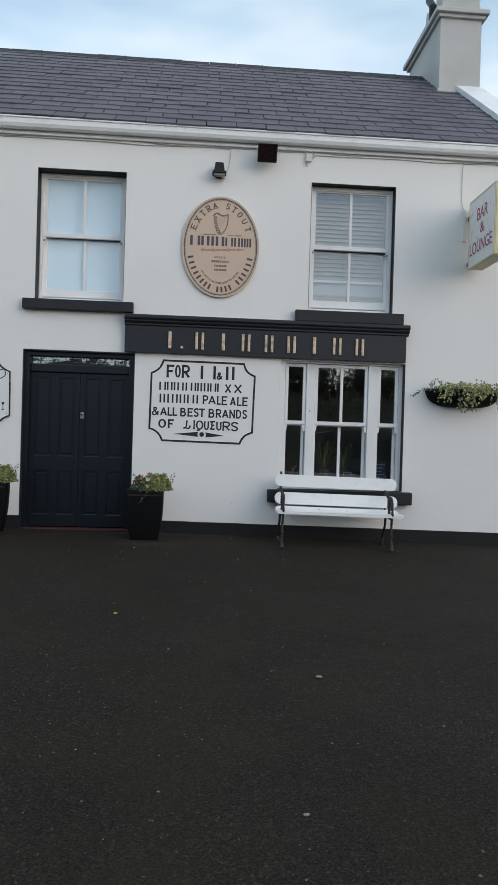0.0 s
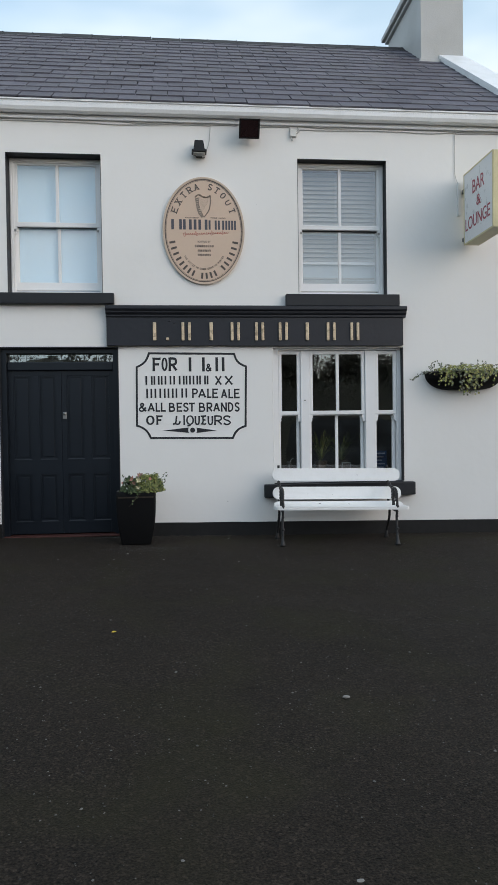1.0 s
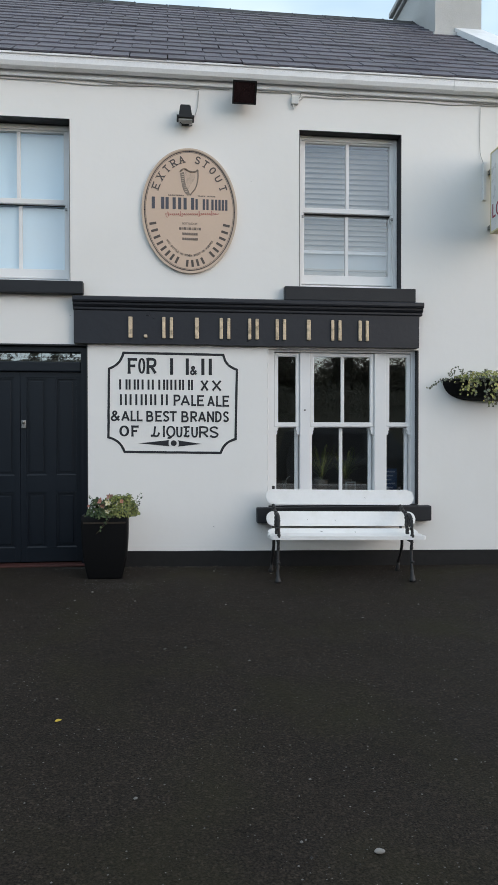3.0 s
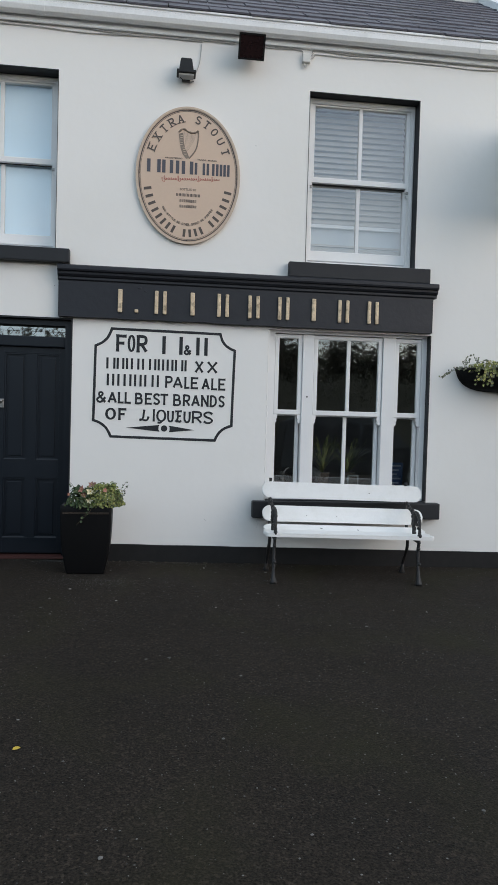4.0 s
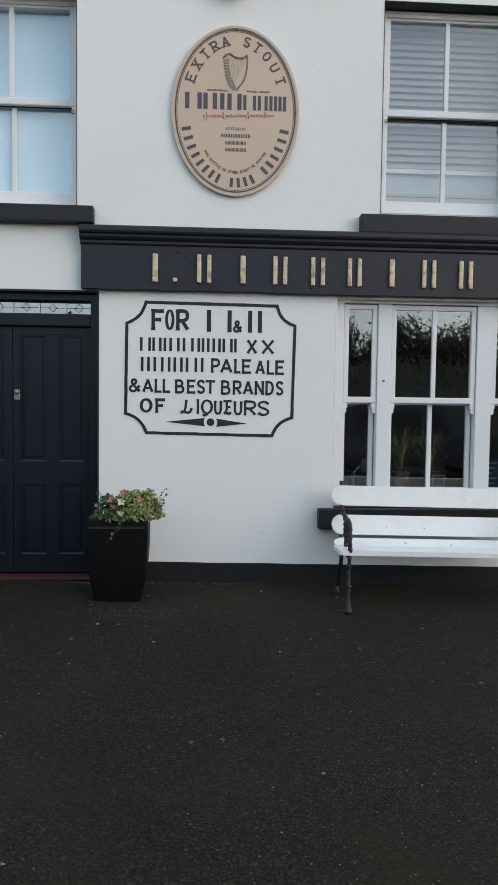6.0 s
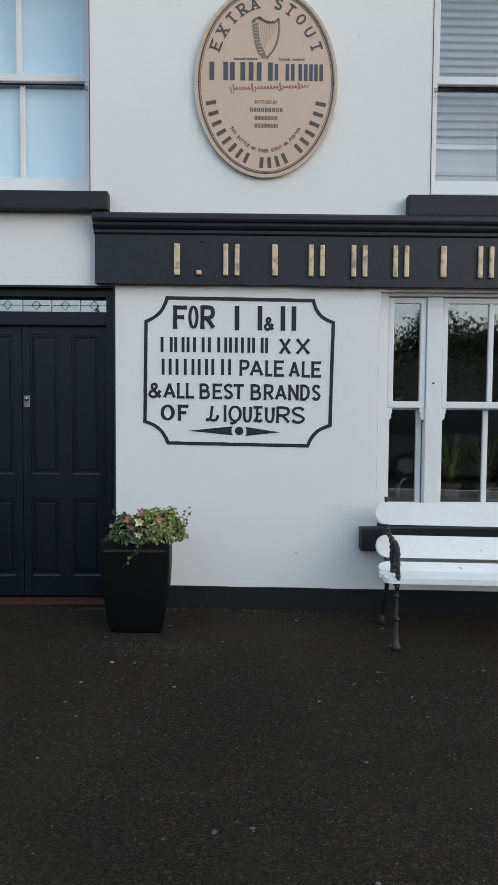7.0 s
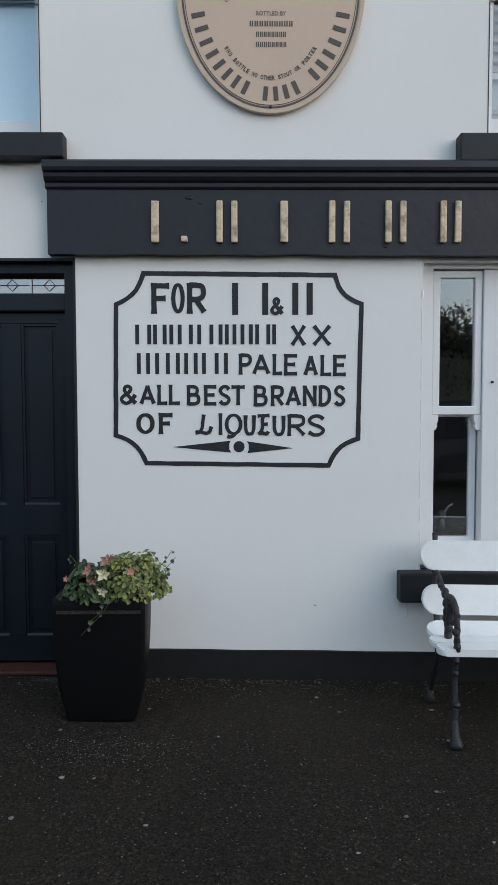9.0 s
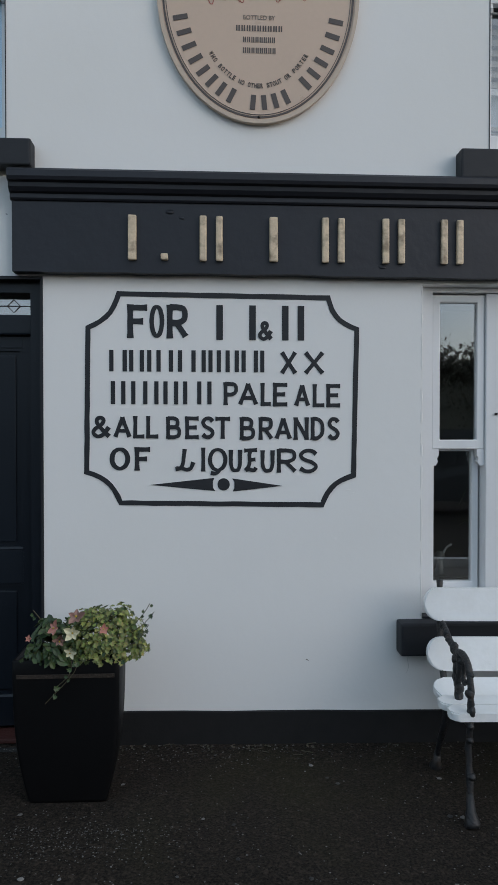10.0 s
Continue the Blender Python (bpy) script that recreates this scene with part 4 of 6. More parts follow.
def oval_ring(bm, k0, k1, y0, y1, n=96):
    """A flat elliptical band between the shrinking factors k0 (outer) and k1 in metres from the rim."""
    vs = []
    for i in range(n):
        a = 2 * math.pi * i / n
        c, s = math.cos(a), math.sin(a)
        vs.append([bm.verts.new((OX + (OA - k) * c, y, OZ + (OB - k) * s)) for k in (k0, k1) for y in (y0, y1)])
    for i in range(n):
        p, q = vs[i], vs[(i + 1) % n]
        for r, t in ((0, 1), (1, 3), (3, 2), (2, 0)):
            bm.faces.new((p[r], p[t], q[t], q[r]))


bm = bmesh.new()
prism(bm, [(OX + OA * math.cos(2 * math.pi * i / 96), OZ + OB * math.sin(2 * math.pi * i / 96)) for i in range(96)], "y", -0.024, -0.004)
part("panel", bm, M_PLAQUE, ov)
bm = bmesh.new()
oval_ring(bm, -0.004, 0.014, -0.030, -0.0035)
part("rim", bm, M_PLAQUE_RIM, ov, "pale raised rim")
bm = bmesh.new()
oval_ring(bm, 0.020, 0.029, -0.0262, -0.0242)
oval_ring(bm, 0.034, 0.037, -0.0262, -0.0242)
part("border_line", bm, M_BROWN, ov)
for i in range(4):
    a = math.pi / 2 * i
    bm = bmesh.new()
    bmesh.ops.create_uvsphere(bm, u_segments=10, v_segments=6, radius=0.006, matrix=Matrix.Translation((OX + (OA - 0.025) * math.cos(a), -0.026, OZ + (OB - 0.025) * math.sin(a))))
    part("screw", bm, M_PLASTIC, ov)


def along_oval(name, text, a0, a1, inset, height, width, y=-0.0245, below=False, material=None, as_bars=False, bold=0.018, slab=0.0):
    """Characters set one by one along an ellipse, between two angles in degrees."""
    bm = bmesh.new()
    k = len(text)
    for i, ch in enumerate(text):
        if ch == " ":
            continue
        a = radians(a0 + (a1 - a0) * (i / max(k - 1, 1)))
        c, s = math.cos(a), math.sin(a)
        px, pz = OX + (OA - inset) * c, OZ + (OB - inset) * s
        nx, nz = c / (OA - inset), s / (OB - inset)
        turn = math.atan2(nz, nx) - math.pi / 2 + (math.pi if below else 0)
        m = Matrix.Translation((px, 0, pz)) @ Matrix.Rotation(-turn, 4, 'Y')
        w = width * (0.45 if ch in "I'.1" else 1.0)
        if as_bars:
            for s0 in (0.0,):
                part(name, boxed(w * s0 - w * 0.27, w * s0 + w * 0.27, y - 0.002, y, -height / 2, height / 2, m=m), material or M_BROWN, ov)
        elif slab:
            brush(bm, ch, -w / 2, w / 2, -height / 2, height / 2, slab, y, 0.002, m, 0.0, 0.0155, 0.0003)
        else:
            glyphs(bm, ch, -w / 2, w / 2, -height / 2, height / 2, y, bold, 0.002, m=m)
    if not as_bars:
        part(name, bm, material or M_BROWN, ov)


along_oval("lettering", "EXTRA", 153, 102.6, 0.094, 0.072, 0.052, slab=0.0060)
along_oval("lettering", "STOUT", 77.4, 27, 0.094, 0.072, 0.052, slab=0.0060)
along_oval("lettering_bar", "WWWWWWWW WWWW WWWWWW", 195, 345, 0.090, 0.066, 0.042, below=True, as_bars=True)
along_oval("small_print", "WHO BOTTLE NO OTHER STOUT OR PORTER", 222, 318, 0.165, 0.021, 0.012, below=True)
withheld(((-0.405, -0.287), (-0.275, -0.178), (-0.163, -0.118), (-0.104, -0.003)), 3.418, 3.530, 0.030, ov, M_NAVY, -0.0245, 0.002, "brand_bar")
withheld(((0.010, 0.101), (0.114, 0.184), (0.197, 0.252), (0.262, 0.317)), 3.420, 3.522, 0.022, ov, M_NAVY, -0.0245, 0.002, "brand_bar")
bm = bmesh.new()
pts = []
for i in range(221):
    t = i / 220
    tall = 0.030 if 0.02 < t < 0.06 or 0.27 < t < 0.31 or 0.62 < t < 0.66 or 0.86 < t < 0.90 else 0.011
    pts.append((-0.275 + 0.50 * t + 0.009 * math.cos(i * 0.72 + 0.4), 3.366 + tall * math.sin(i * 0.72) * (0.75 + 0.25 * math.sin(i * 0.23)) + 0.022 * t))
tube(bm, [(x, -0.0250, z) for x, z in pts], 0.0019, 5)
part("signature_line", bm, M_REDINK, ov, "red handwriting-like line")
for text, a, b in (("REGISTERED", -0.250, -0.100), ("TRADE", 0.030, 0.105), ("MARKS", 0.125, 0.200)):
    bm = bmesh.new()
    glyphs(bm, text, a, b, 3.544, 3.556, -0.0245, 0.02, 0.0015)
    part("small_print", bm, M_BROWN, ov)
bm = bmesh.new()
glyphs(bm, "BOTTLED BY", -0.115, 0.030, 3.275, 3.295, -0.0245, 0.012, 0.0015)
part("small_print", bm, M_HARP, ov)
for k, a, b, z0, z1 in ((9, -0.150, 0.065, 3.224, 3.249), (8, -0.118, 0.032, 3.174, 3.198), (8, -0.118, 0.034, 3.126, 3.150)):
    bars("small_print_bar", ov, M_BROWN, k, a, b, z0, z1, -0.0245, 0.0015, 0.7)
# the harp as a plain drawn shape: a broad hatched soundbox, a waved neck, a pillar and strings
bm = bmesh.new()
prism(bm, [(-0.136, 3.762), (-0.128, 3.700), (-0.118, 3.640), (-0.100, 3.590), (-0.068, 3.552), (-0.040, 3.560), (-0.056, 3.600), (-0.078, 3.640), (-0.092, 3.700), (-0.098, 3.775)], "y", -0.0262, -0.0242)
tube(bm, smooth_path([(-0.138, -0.0245, 3.775), (-0.098, -0.0245, 3.806), (-0.045, -0.0245, 3.782), (0.0, -0.0245, 3.780), (0.034, -0.0245, 3.798)]), [0.006 + 0.004 * math.sin(i * 0.6) ** 2 for i in range(25)], 6)
tube(bm, smooth_path([(0.034, -0.0245, 3.798), (0.034, -0.0245, 3.72), (0.012, -0.0245, 3.63), (-0.042, -0.0245, 3.556)]), 0.0062, 6)
part("harp_outline", bm, M_HARP, ov, "taupe harp-shaped drawing")
for i in range(9):
    string = bmesh.new()
    tube(string, [(-0.088 + 0.0125 * i, -0.0243, 3.785), (-0.064 + 0.0075 * i, -0.0243, 3.606 + 0.012 * i)], 0.0010, 4)
    part("harp_string", string, M_HARP, ov)
for i in range(9):
    hatch = boxed(-0.122 + 0.007 * i * (i > 4) * 0.6, -0.100 + 0.007 * i * (i > 4) * 0.6, -0.0272, -0.0263, 3.748 - 0.020 * i, 3.752 - 0.020 * i)
    part("hatch_line", hatch, M_PLAQUE, ov)

# ---- lamps on the wall ----
fl = thing("floodlight", (0.465, -0.03, 4.55), "dark floodlight with a maroon lens under the gutter", "floodlight")
bm = bmesh.new()
box(bm, 0.40, 0.53, -0.05, -0.001, 4.50, 4.60, bevel=0.008)
part("bracket", bm, M_PLASTIC, fl)
R = Matrix.Translation((0.465, -0.15, 4.505)) @ Matrix.Rotation(radians(30), 4, 'X')
bm = bmesh.new()
vs = box(bm, -0.112, 0.112, -0.055, 0.06, -0.100, 0.100, bevel=0.014)
for v in bm.verts:
    if v.co.y > 0:
        v.co.x *= 0.75
        v.co.z *= 0.75
bmesh.ops.transform(bm, matrix=R, verts=bm.verts[:])
body = part("housing", bm, M_PLASTIC, fl)
bm = bmesh.new()
ring(bm, -0.113, 0.113, -0.101, 0.101, 0.014, 0.014, 0.014, 0.014, -0.064, -0.056)
bmesh.ops.transform(bm, matrix=R, verts=bm.verts[:])
part("bezel", bm, M_PLASTIC, body)
part("lens", boxed(-0.098, 0.098, -0.060, -0.056, -0.086, 0.086, m=R), M_LENS, body, "maroon tinted lens")

sp = thing("spot_lamp", (-0.085, -0.03, 4.24), "small black lamp with a wire bracket above the plaque", "wall lamp")
bm = bmesh.new()
prism(bm, [(-0.150, 4.262), (-0.022, 4.262), (-0.040, 4.372), (-0.135, 4.372)], "y", -0.125, -0.03)
bmesh.ops.bevel(bm, geom=bm.edges[:], offset=0.006, segments=2, affect='EDGES')
hd = part("housing", bm, M_PLASTIC, sp)
part("visor", boxed(-0.168, -0.004, -0.150, -0.03, 4.240, 4.263, bevel=0.004), M_PLASTIC, hd)
part("glass_tray", boxed(-0.150, -0.022, -0.130, -0.045, 4.221, 4.239, bevel=0.006), M_CABLE, hd, "pale lamp glass")
part("wall_plate", boxed(-0.12, -0.05, -0.029, -0.001, 4.22, 4.31, bevel=0.004), M_PLASTIC, sp)
bm = bmesh.new()
tube(bm, smooth_path([(-0.15, -0.08, 4.24), (-0.12, -0.085, 4.205), (-0.075, -0.085, 4.19), (-0.04, -0.06, 4.20), (-0.02, -0.01, 4.23)]), 0.004, 6)
part("wire", bm, M_PLASTIC, sp)

# ---- cables and junction box ----
jb = thing("junction_box", (0.977, -0.02, 4.50), "small white junction box with cable tails", "junction box")
part("case", boxed(0.942, 1.012, -0.04, -0.001, 4.475, 4.545, bevel=0.006), M_BOX, jb)
bm = bmesh.new()
tube(bm, smooth_path([(0.965, -0.02, 4.475), (0.958, -0.025, 4.455), (0.972, -0.02, 4.435), (0.985, -0.012, 4.47)]), 0.006, 6)
part("cable_tail", bm, M_BOX, jb)


def cable(points, r=0.0045, label="thin painted cable clipped along the wall"):
    bm = bmesh.new()
    tube(bm, smooth_path(points, 5), r, 6)
    return solo("cable", bm, M_CABLE, label, "cable", smooth=True)


def sagging(x0, x1, z, seed, drop=0.012):
    rng = random.Random(seed)
    k = int((x1 - x0) / 0.35) + 1
    return [(x0 + (x1 - x0) * i / k, -0.008 - 0.004 * rng.random(), z + rng.uniform(-drop, drop)) for i in range(k + 1)]


cable(sagging(-6.9, 0.34, 4.592, 3))
cable(sagging(-6.9, 0.05, 4.572, 8))
cable(sagging(0.58, 0.93, 4.575, 5) + [(0.945, -0.015, 4.530)])
cable([(1.012, -0.015, 4.53), (1.04, -0.01, 4.565)] + sagging(1.06, 3.9, 4.590, 6))
cable([(1.012, -0.015, 4.51), (1.05, -0.01, 4.54)] + sagging(1.08, 2.86, 4.570, 7) + sagging(2.9, 3.9, 4.570, 9))
cable([(0.045, -0.008, 4.56), (0.04, -0.008, 4.50), (0.03, -0.010, 4.40), (0.0, -0.03, 4.30), (-0.03, -0.03, 4.27)], 0.004)
cable([(2.872, -0.008, 4.55), (2.868, -0.008, 4.30), (2.872, -0.010, 4.10), (2.90, -0.02, 3.99)], 0.0032)

# ---- projecting light box ----
bs = thing("projecting_sign", (3.03, -0.45, 3.26), "white box sign with red words and cream edges on wall brackets", "projecting sign")
SX0, SX1, SY0, SY1, SZ0, SZ1 = 2.93, 3.105, -0.86, -0.115, 3.255, 4.055
bm = bmesh.new()
prism(bm, [(SY0, SZ0), (SY1, SZ0), (SY1, SZ1), (SY0, SZ1)], "x", SX0 + 0.006, SX1 - 0.006)
bmesh.ops.bevel(bm, geom=bm.edges[:], offset=0.006, segments=2, affect='EDGES')
part("case", bm, M_SIGNEDGE, bs, "weathered cream metal case")
for x in (SX0 + 0.002, SX1 - 0.005):
    part("face", boxed(x, x + 0.003, SY0 + 0.016, SY1 - 0.016, SZ0 + 0.016, SZ1 - 0.016), M_SIGNFACE, bs, "white acrylic face")
    bm = bmesh.new()
    ring(bm, SY0, SY1, SZ0, SZ1, 0.016, 0.016, 0.016, 0.016, 0, 0.008)
    bmesh.ops.transform(bm, matrix=Matrix(((0, 1, 0, x - 0.003), (1, 0, 0, 0), (0, 0, 1, 0), (0, 0, 0, 1))), verts=bm.verts[:])
    part("edge_trim", bm, M_SIGNEDGE, bs)
TURN_W = Matrix.Translation((SX0 + 0.0015, 0, 0)) @ Matrix.Rotation(radians(-90), 4, 'Z')
TURN_E = Matrix.Translation((SX1 - 0.0015, 0, 0)) @ Matrix.Rotation(radians(90), 4, 'Z')
for text, a, b, z0, z1 in (("BAR", 0.345, 0.665, 3.765, 3.910), ("&", 0.445, 0.575, 3.600, 3.715), ("LOUNGE", 0.150, 0.800, 3.395, 3.535)):
    bm = bmesh.new()
    glyphs(bm, text, a + 0.01, b - 0.01, z0, z1, 0.0, 0.004, 0.002, m=TURN_W)
    part("lettering", bm, M_SIGNRED, bs)
    bm = bmesh.new()
    glyphs(bm, text, -(1.0 - a) + 0.03, -(1.0 - b) + 0.03, z0, z1, 0.0, 0.012, 0.002, m=TURN_E)
    part("lettering", bm, M_SIGNRED, bs)
for z in (3.90, 3.345):
    part("bracket", boxed(2.955, 3.075, -0.116, -0.001, z - 0.02, z + 0.02, bevel=0.004), M_METAL, bs, "grey metal bracket")
part("wall_plate", boxed(2.895, 2.928, -0.035, -0.001, 3.62, 4.00, bevel=0.004), M_SIGNFACE, bs, "white backing plate")

# ---- gutter ----
gt = thing("gutter", (-1.5, -0.08, 4.62), "white plastic gutter on a white eaves board", "gutter", kind="structure")
bm = bmesh.new()
prism(bm, [(-0.0005, 4.60), (-0.028, 4.60), (-0.032, 4.606), (-0.032, 4.742), (-0.0005, 4.742)], "x", WALL_L, 3.97)
part("eaves_board", bm, M_GUTTER, gt)
prof = [(-0.036, 4.745), (-0.036, 4.665), (-0.052, 4.645), (-0.085, 4.640), (-0.112, 4.655), (-0.128, 4.690), (-0.130, 4.744), (-0.142, 4.750), (-0.142, 4.766), (-0.124, 4.766), (-0.120, 4.690), (-0.106, 4.662), (-0.083, 4.649), (-0.055, 4.653), (-0.044, 4.668), (-0.044, 4.745)]
bm = bmesh.new()
prism(bm, prof, "x", WALL_L, 3.97)
part("channel", bm, M_GUTTER, gt)
for x in (-5.2, -1.35, 2.55):
    bm = bmesh.new()
    prism(bm, [(p[0] * 1.04 + 0.001, p[1] - 0.004) for p in prof[1:9]] + [(-0.12, 4.770), (-0.05, 4.72)], "x", x, x + 0.07)
    part("joint_clip", bm, M_GUTTER, gt)

# ---- chimney and gable coping ----
ch = thing("chimney", (3.67, 3.28, 6.5), "grey rendered chimney stack with a moulded cap and pots", "chimney")
bm = bmesh.new()
box(bm, 3.375, 4.035, 2.47, 4.09, 6.2, 7.86)
part("shaft", bm, M_CHIM, ch)
bm = bmesh.new()
for i, (o, z0, z1) in enumerate(((0.05, 7.861, 7.915), (0.10, 7.916, 7.99), (-0.02, 7.991, 8.24))):
    box(bm, 3.375 - o, 4.030 + o, 2.47 - o, 4.09 + o, z0, z1, bevel=0.012)
part("cap", bm, M_CHIM, ch)
part("flashing", boxed(3.335, 4.0, 2.40, 2.469, 6.56, 6.72, bevel=0.01), M_CHIM, ch, "mortar fillet")
for y in (2.75, 3.28, 3.81):
    bm = bmesh.new()
    bmesh.ops.create_cone(bm, cap_ends=True, segments=20, radius1=0.14, radius2=0.11, depth=0.5, matrix=Matrix.Translation((3.68, y, 8.49)))
    part("chimney_pot", bm, M_CHIM, ch)
bm = bmesh.new()
tube(bm, [(3.33, 2.75, 7.99), (3.33, 2.75, 8.2), (3.33, 2.95, 8.42)], 0.06, 10)
part("cowl", bm, M_PLASTIC, ch, "black cowl")
bm = bmesh.new()


def on_slope(y):
    return EAVE_Z + (y - EAVE_Y) * math.tan(SLOPE)


prism(bm, [(-0.16, on_slope(-0.16) + 0.03), (2.468, on_slope(2.468) + 0.03), (2.468, on_slope(2.468) + 0.12), (-0.16, on_slope(-0.16) + 0.12)], "x", 3.655, 4.05)
solo("gable_coping", bm, M_GUTTER, "white painted coping along the gable edge of the roof", "coping", kind="structure")

# ---- bench ----
be = thing("bench", (1.33, -0.45, -0.05), "white slatted bench with black cast-iron ends below the window", "bench")


def slat(name, x0, x1, c, width, thick, tilt, round_=0.05):
    """A board with rounded ends; its width runs up the tilt (90: upright)."""
    bm = bmesh.new()
    pts = []
    h = width / 2
    for cx, cz, a0 in ((x1 - round_, h - round_, 0), (x0 + round_, h - round_, 90), (x0 + round_, -h + round_, 180), (x1 - round_, -h + round_, 270)):
        for i in range(7):
            a = radians(a0 + 15 * i)
            pts.append((cx + round_ * math.cos(a), cz + round_ * math.sin(a)))
    prism(bm, pts, "y", -thick / 2, thick / 2)
    bmesh.ops.bevel(bm, geom=[e for e in bm.edges if abs(e.verts[0].co.y - e.verts[1].co.y) < 1e-6], offset=0.005, segments=2, affect='EDGES')
    bmesh.ops.transform(bm, matrix=Matrix.Translation((0, c[0], c[1])) @ Matrix.Rotation(radians(tilt - 90), 4, 'X'), verts=bm.verts[:])
    for v in bm.verts:
        v.co.z -= 0.018 * (v.co.x - 0.70)
    return part(name, bm, M_BENCH, be, "white painted board")


B0, B1 = 0.662, 2.110
slat("back_slat", B0, B1, (-0.212, 0.674), 0.142, 0.028, 82, 0.064)
slat("back_slat", B0, B1, (-0.258, 0.472), 0.140, 0.028, 77, 0.064)
slat("seat_slat", B0, B1 - 0.01, (-0.358, 0.350), 0.120, 0.028, 25, 0.054)
slat("seat_slat", B0 - 0.020, B1 - 0.015, (-0.475, 0.342), 0.085, 0.030, 182, 0.030)
slat("seat_slat", B0 - 0.012, B1 - 0.015, (-0.570, 0.341), 0.088, 0.032, 180, 0.030)
for x, y, z, wd in ((1.318, -0.289, 0.452, 0.010), (1.62, -0.240, 0.655, 0.010), (1.167, -0.360, 0.359, 0.020), (1.49, -0.372, 0.348, 0.014), (1.05, -0.287, 0.46, 0.007)):
    bm = bmesh.new()
    tube(bm, [(x - wd / 2, y, z + 0.002), (x + wd / 2, y, z - 0.002)], 0.0022, 5)
    part("paint_chip", bm, M_IRON, be, "small chip showing dark under the white paint")


def iron_end(x):
    """A cast end: upright, arm with a knotted vine and a drooping scroll, bearer, two legs with flared feet."""
    e = bmesh.new()
    rng = random.Random(31)

    def path(pts, r):
        tube(e, smooth_path([(x, y, z) for y, z in pts], 5), r, 8)

    def knot(y, z, r):
        b0 = len(e.verts)
        bmesh.ops.create_uvsphere(e, u_segments=9, v_segments=6, radius=r, matrix=Matrix.Translation((x + rng.uniform(-.006, .006), y, z)) @ Matrix.Diagonal((rng.uniform(.8, 1.1), rng.uniform(.8, 1.3), rng.uniform(.8, 1.4), 1)))
    path([(-0.345, 0.31), (-0.243, 0.45), (-0.213, 0.60), (-0.188, 0.776)], 0.0145)         # back upright
    path([(-0.245, 0.600), (-0.30, 0.580), (-0.36, 0.550), (-0.42, 0.535), (-0.49, 0.545), (-0.555, 0.520), (-0.590, 0.45), (-0.600, 0.34)], 0.0135)   # arm
    path([(-0.47, 0.545), (-0.475, 0.47), (-0.455, 0.42), (-0.470, 0.345)], 0.015)          # support under the arm
    path([(-0.520, 0.535), (-0.515, 0.475), (-0.525, 0.440), (-0.545, 0.455)], 0.009)       # drooping scroll
    path([(-0.43, 0.535), (-0.425, 0.46), (-0.445, 0.40)], 0.012)
    path([(-0.300, 0.330), (-0.37, 0.330), (-0.46, 0.312), (-0.615, 0.304)], 0.012)         # seat bearer
    for y, z, r in ((-0.262, 0.596, 0.015), (-0.315, 0.574, 0.017), (-0.345, 0.558, 0.014), (-0.40, 0.540, 0.019), (-0.435, 0.505, 0.021), (-0.455, 0.475, 0.022),
                    (-0.445, 0.440, 0.020), (-0.475, 0.510, 0.020), (-0.47, 0.400, 0.017), (-0.462, 0.365, 0.018), (-0.575, 0.490, 0.0165), (-0.594, 0.425, 0.019), (-0.600, 0.360, 0.017)):
        knot(y, z, r)
    path([(-0.600, 0.32), (-0.592, 0.22), (-0.615, 0.11), (-0.630, 0.03)], 0.0135)          # front leg
    g = ground_z(x, -0.65)
    tube(e, [(x, -0.624, 0.06), (x, -0.638, 0.0), (x, -0.654, g + 0.012), (x, -0.662, g - 0.004)], [0.014, 0.019, 0.030, 0.028], 10)
    path([(-0.335, 0.32), (-0.325, 0.2), (-0.270, 0.09), (-0.245, 0.03)], 0.0145)           # rear leg
    g = ground_z(x, -0.235)
    tube(e, [(x, -0.250, 0.05), (x, -0.242, 0.0), (x, -0.234, g + 0.012), (x, -0.230, g - 0.004)], [0.014, 0.018, 0.028, 0.026], 10)
    for y, z in ((-0.622, 0.12), (-0.598, 0.25)):
        knot(y, z, 0.0165)
    for v in e.verts:
        v.co.z -= 0.018 * (x - 0.70) * min(max((v.co.z + 0.05) / 0.2, 0), 1)
        v.co.x += 0.035 * (v.co.z - 0.30)
        v.co += 0.004 * Vector((noise.noise(v.co * 45), noise.noise(v.co * 45 + Vector((7, 0, 0))), 0))
    return part("end_frame", e, M_IRON, be, "black cast-iron end with scrolled arm", smooth=True)


iron_end(0.722)
iron_end(1.958)

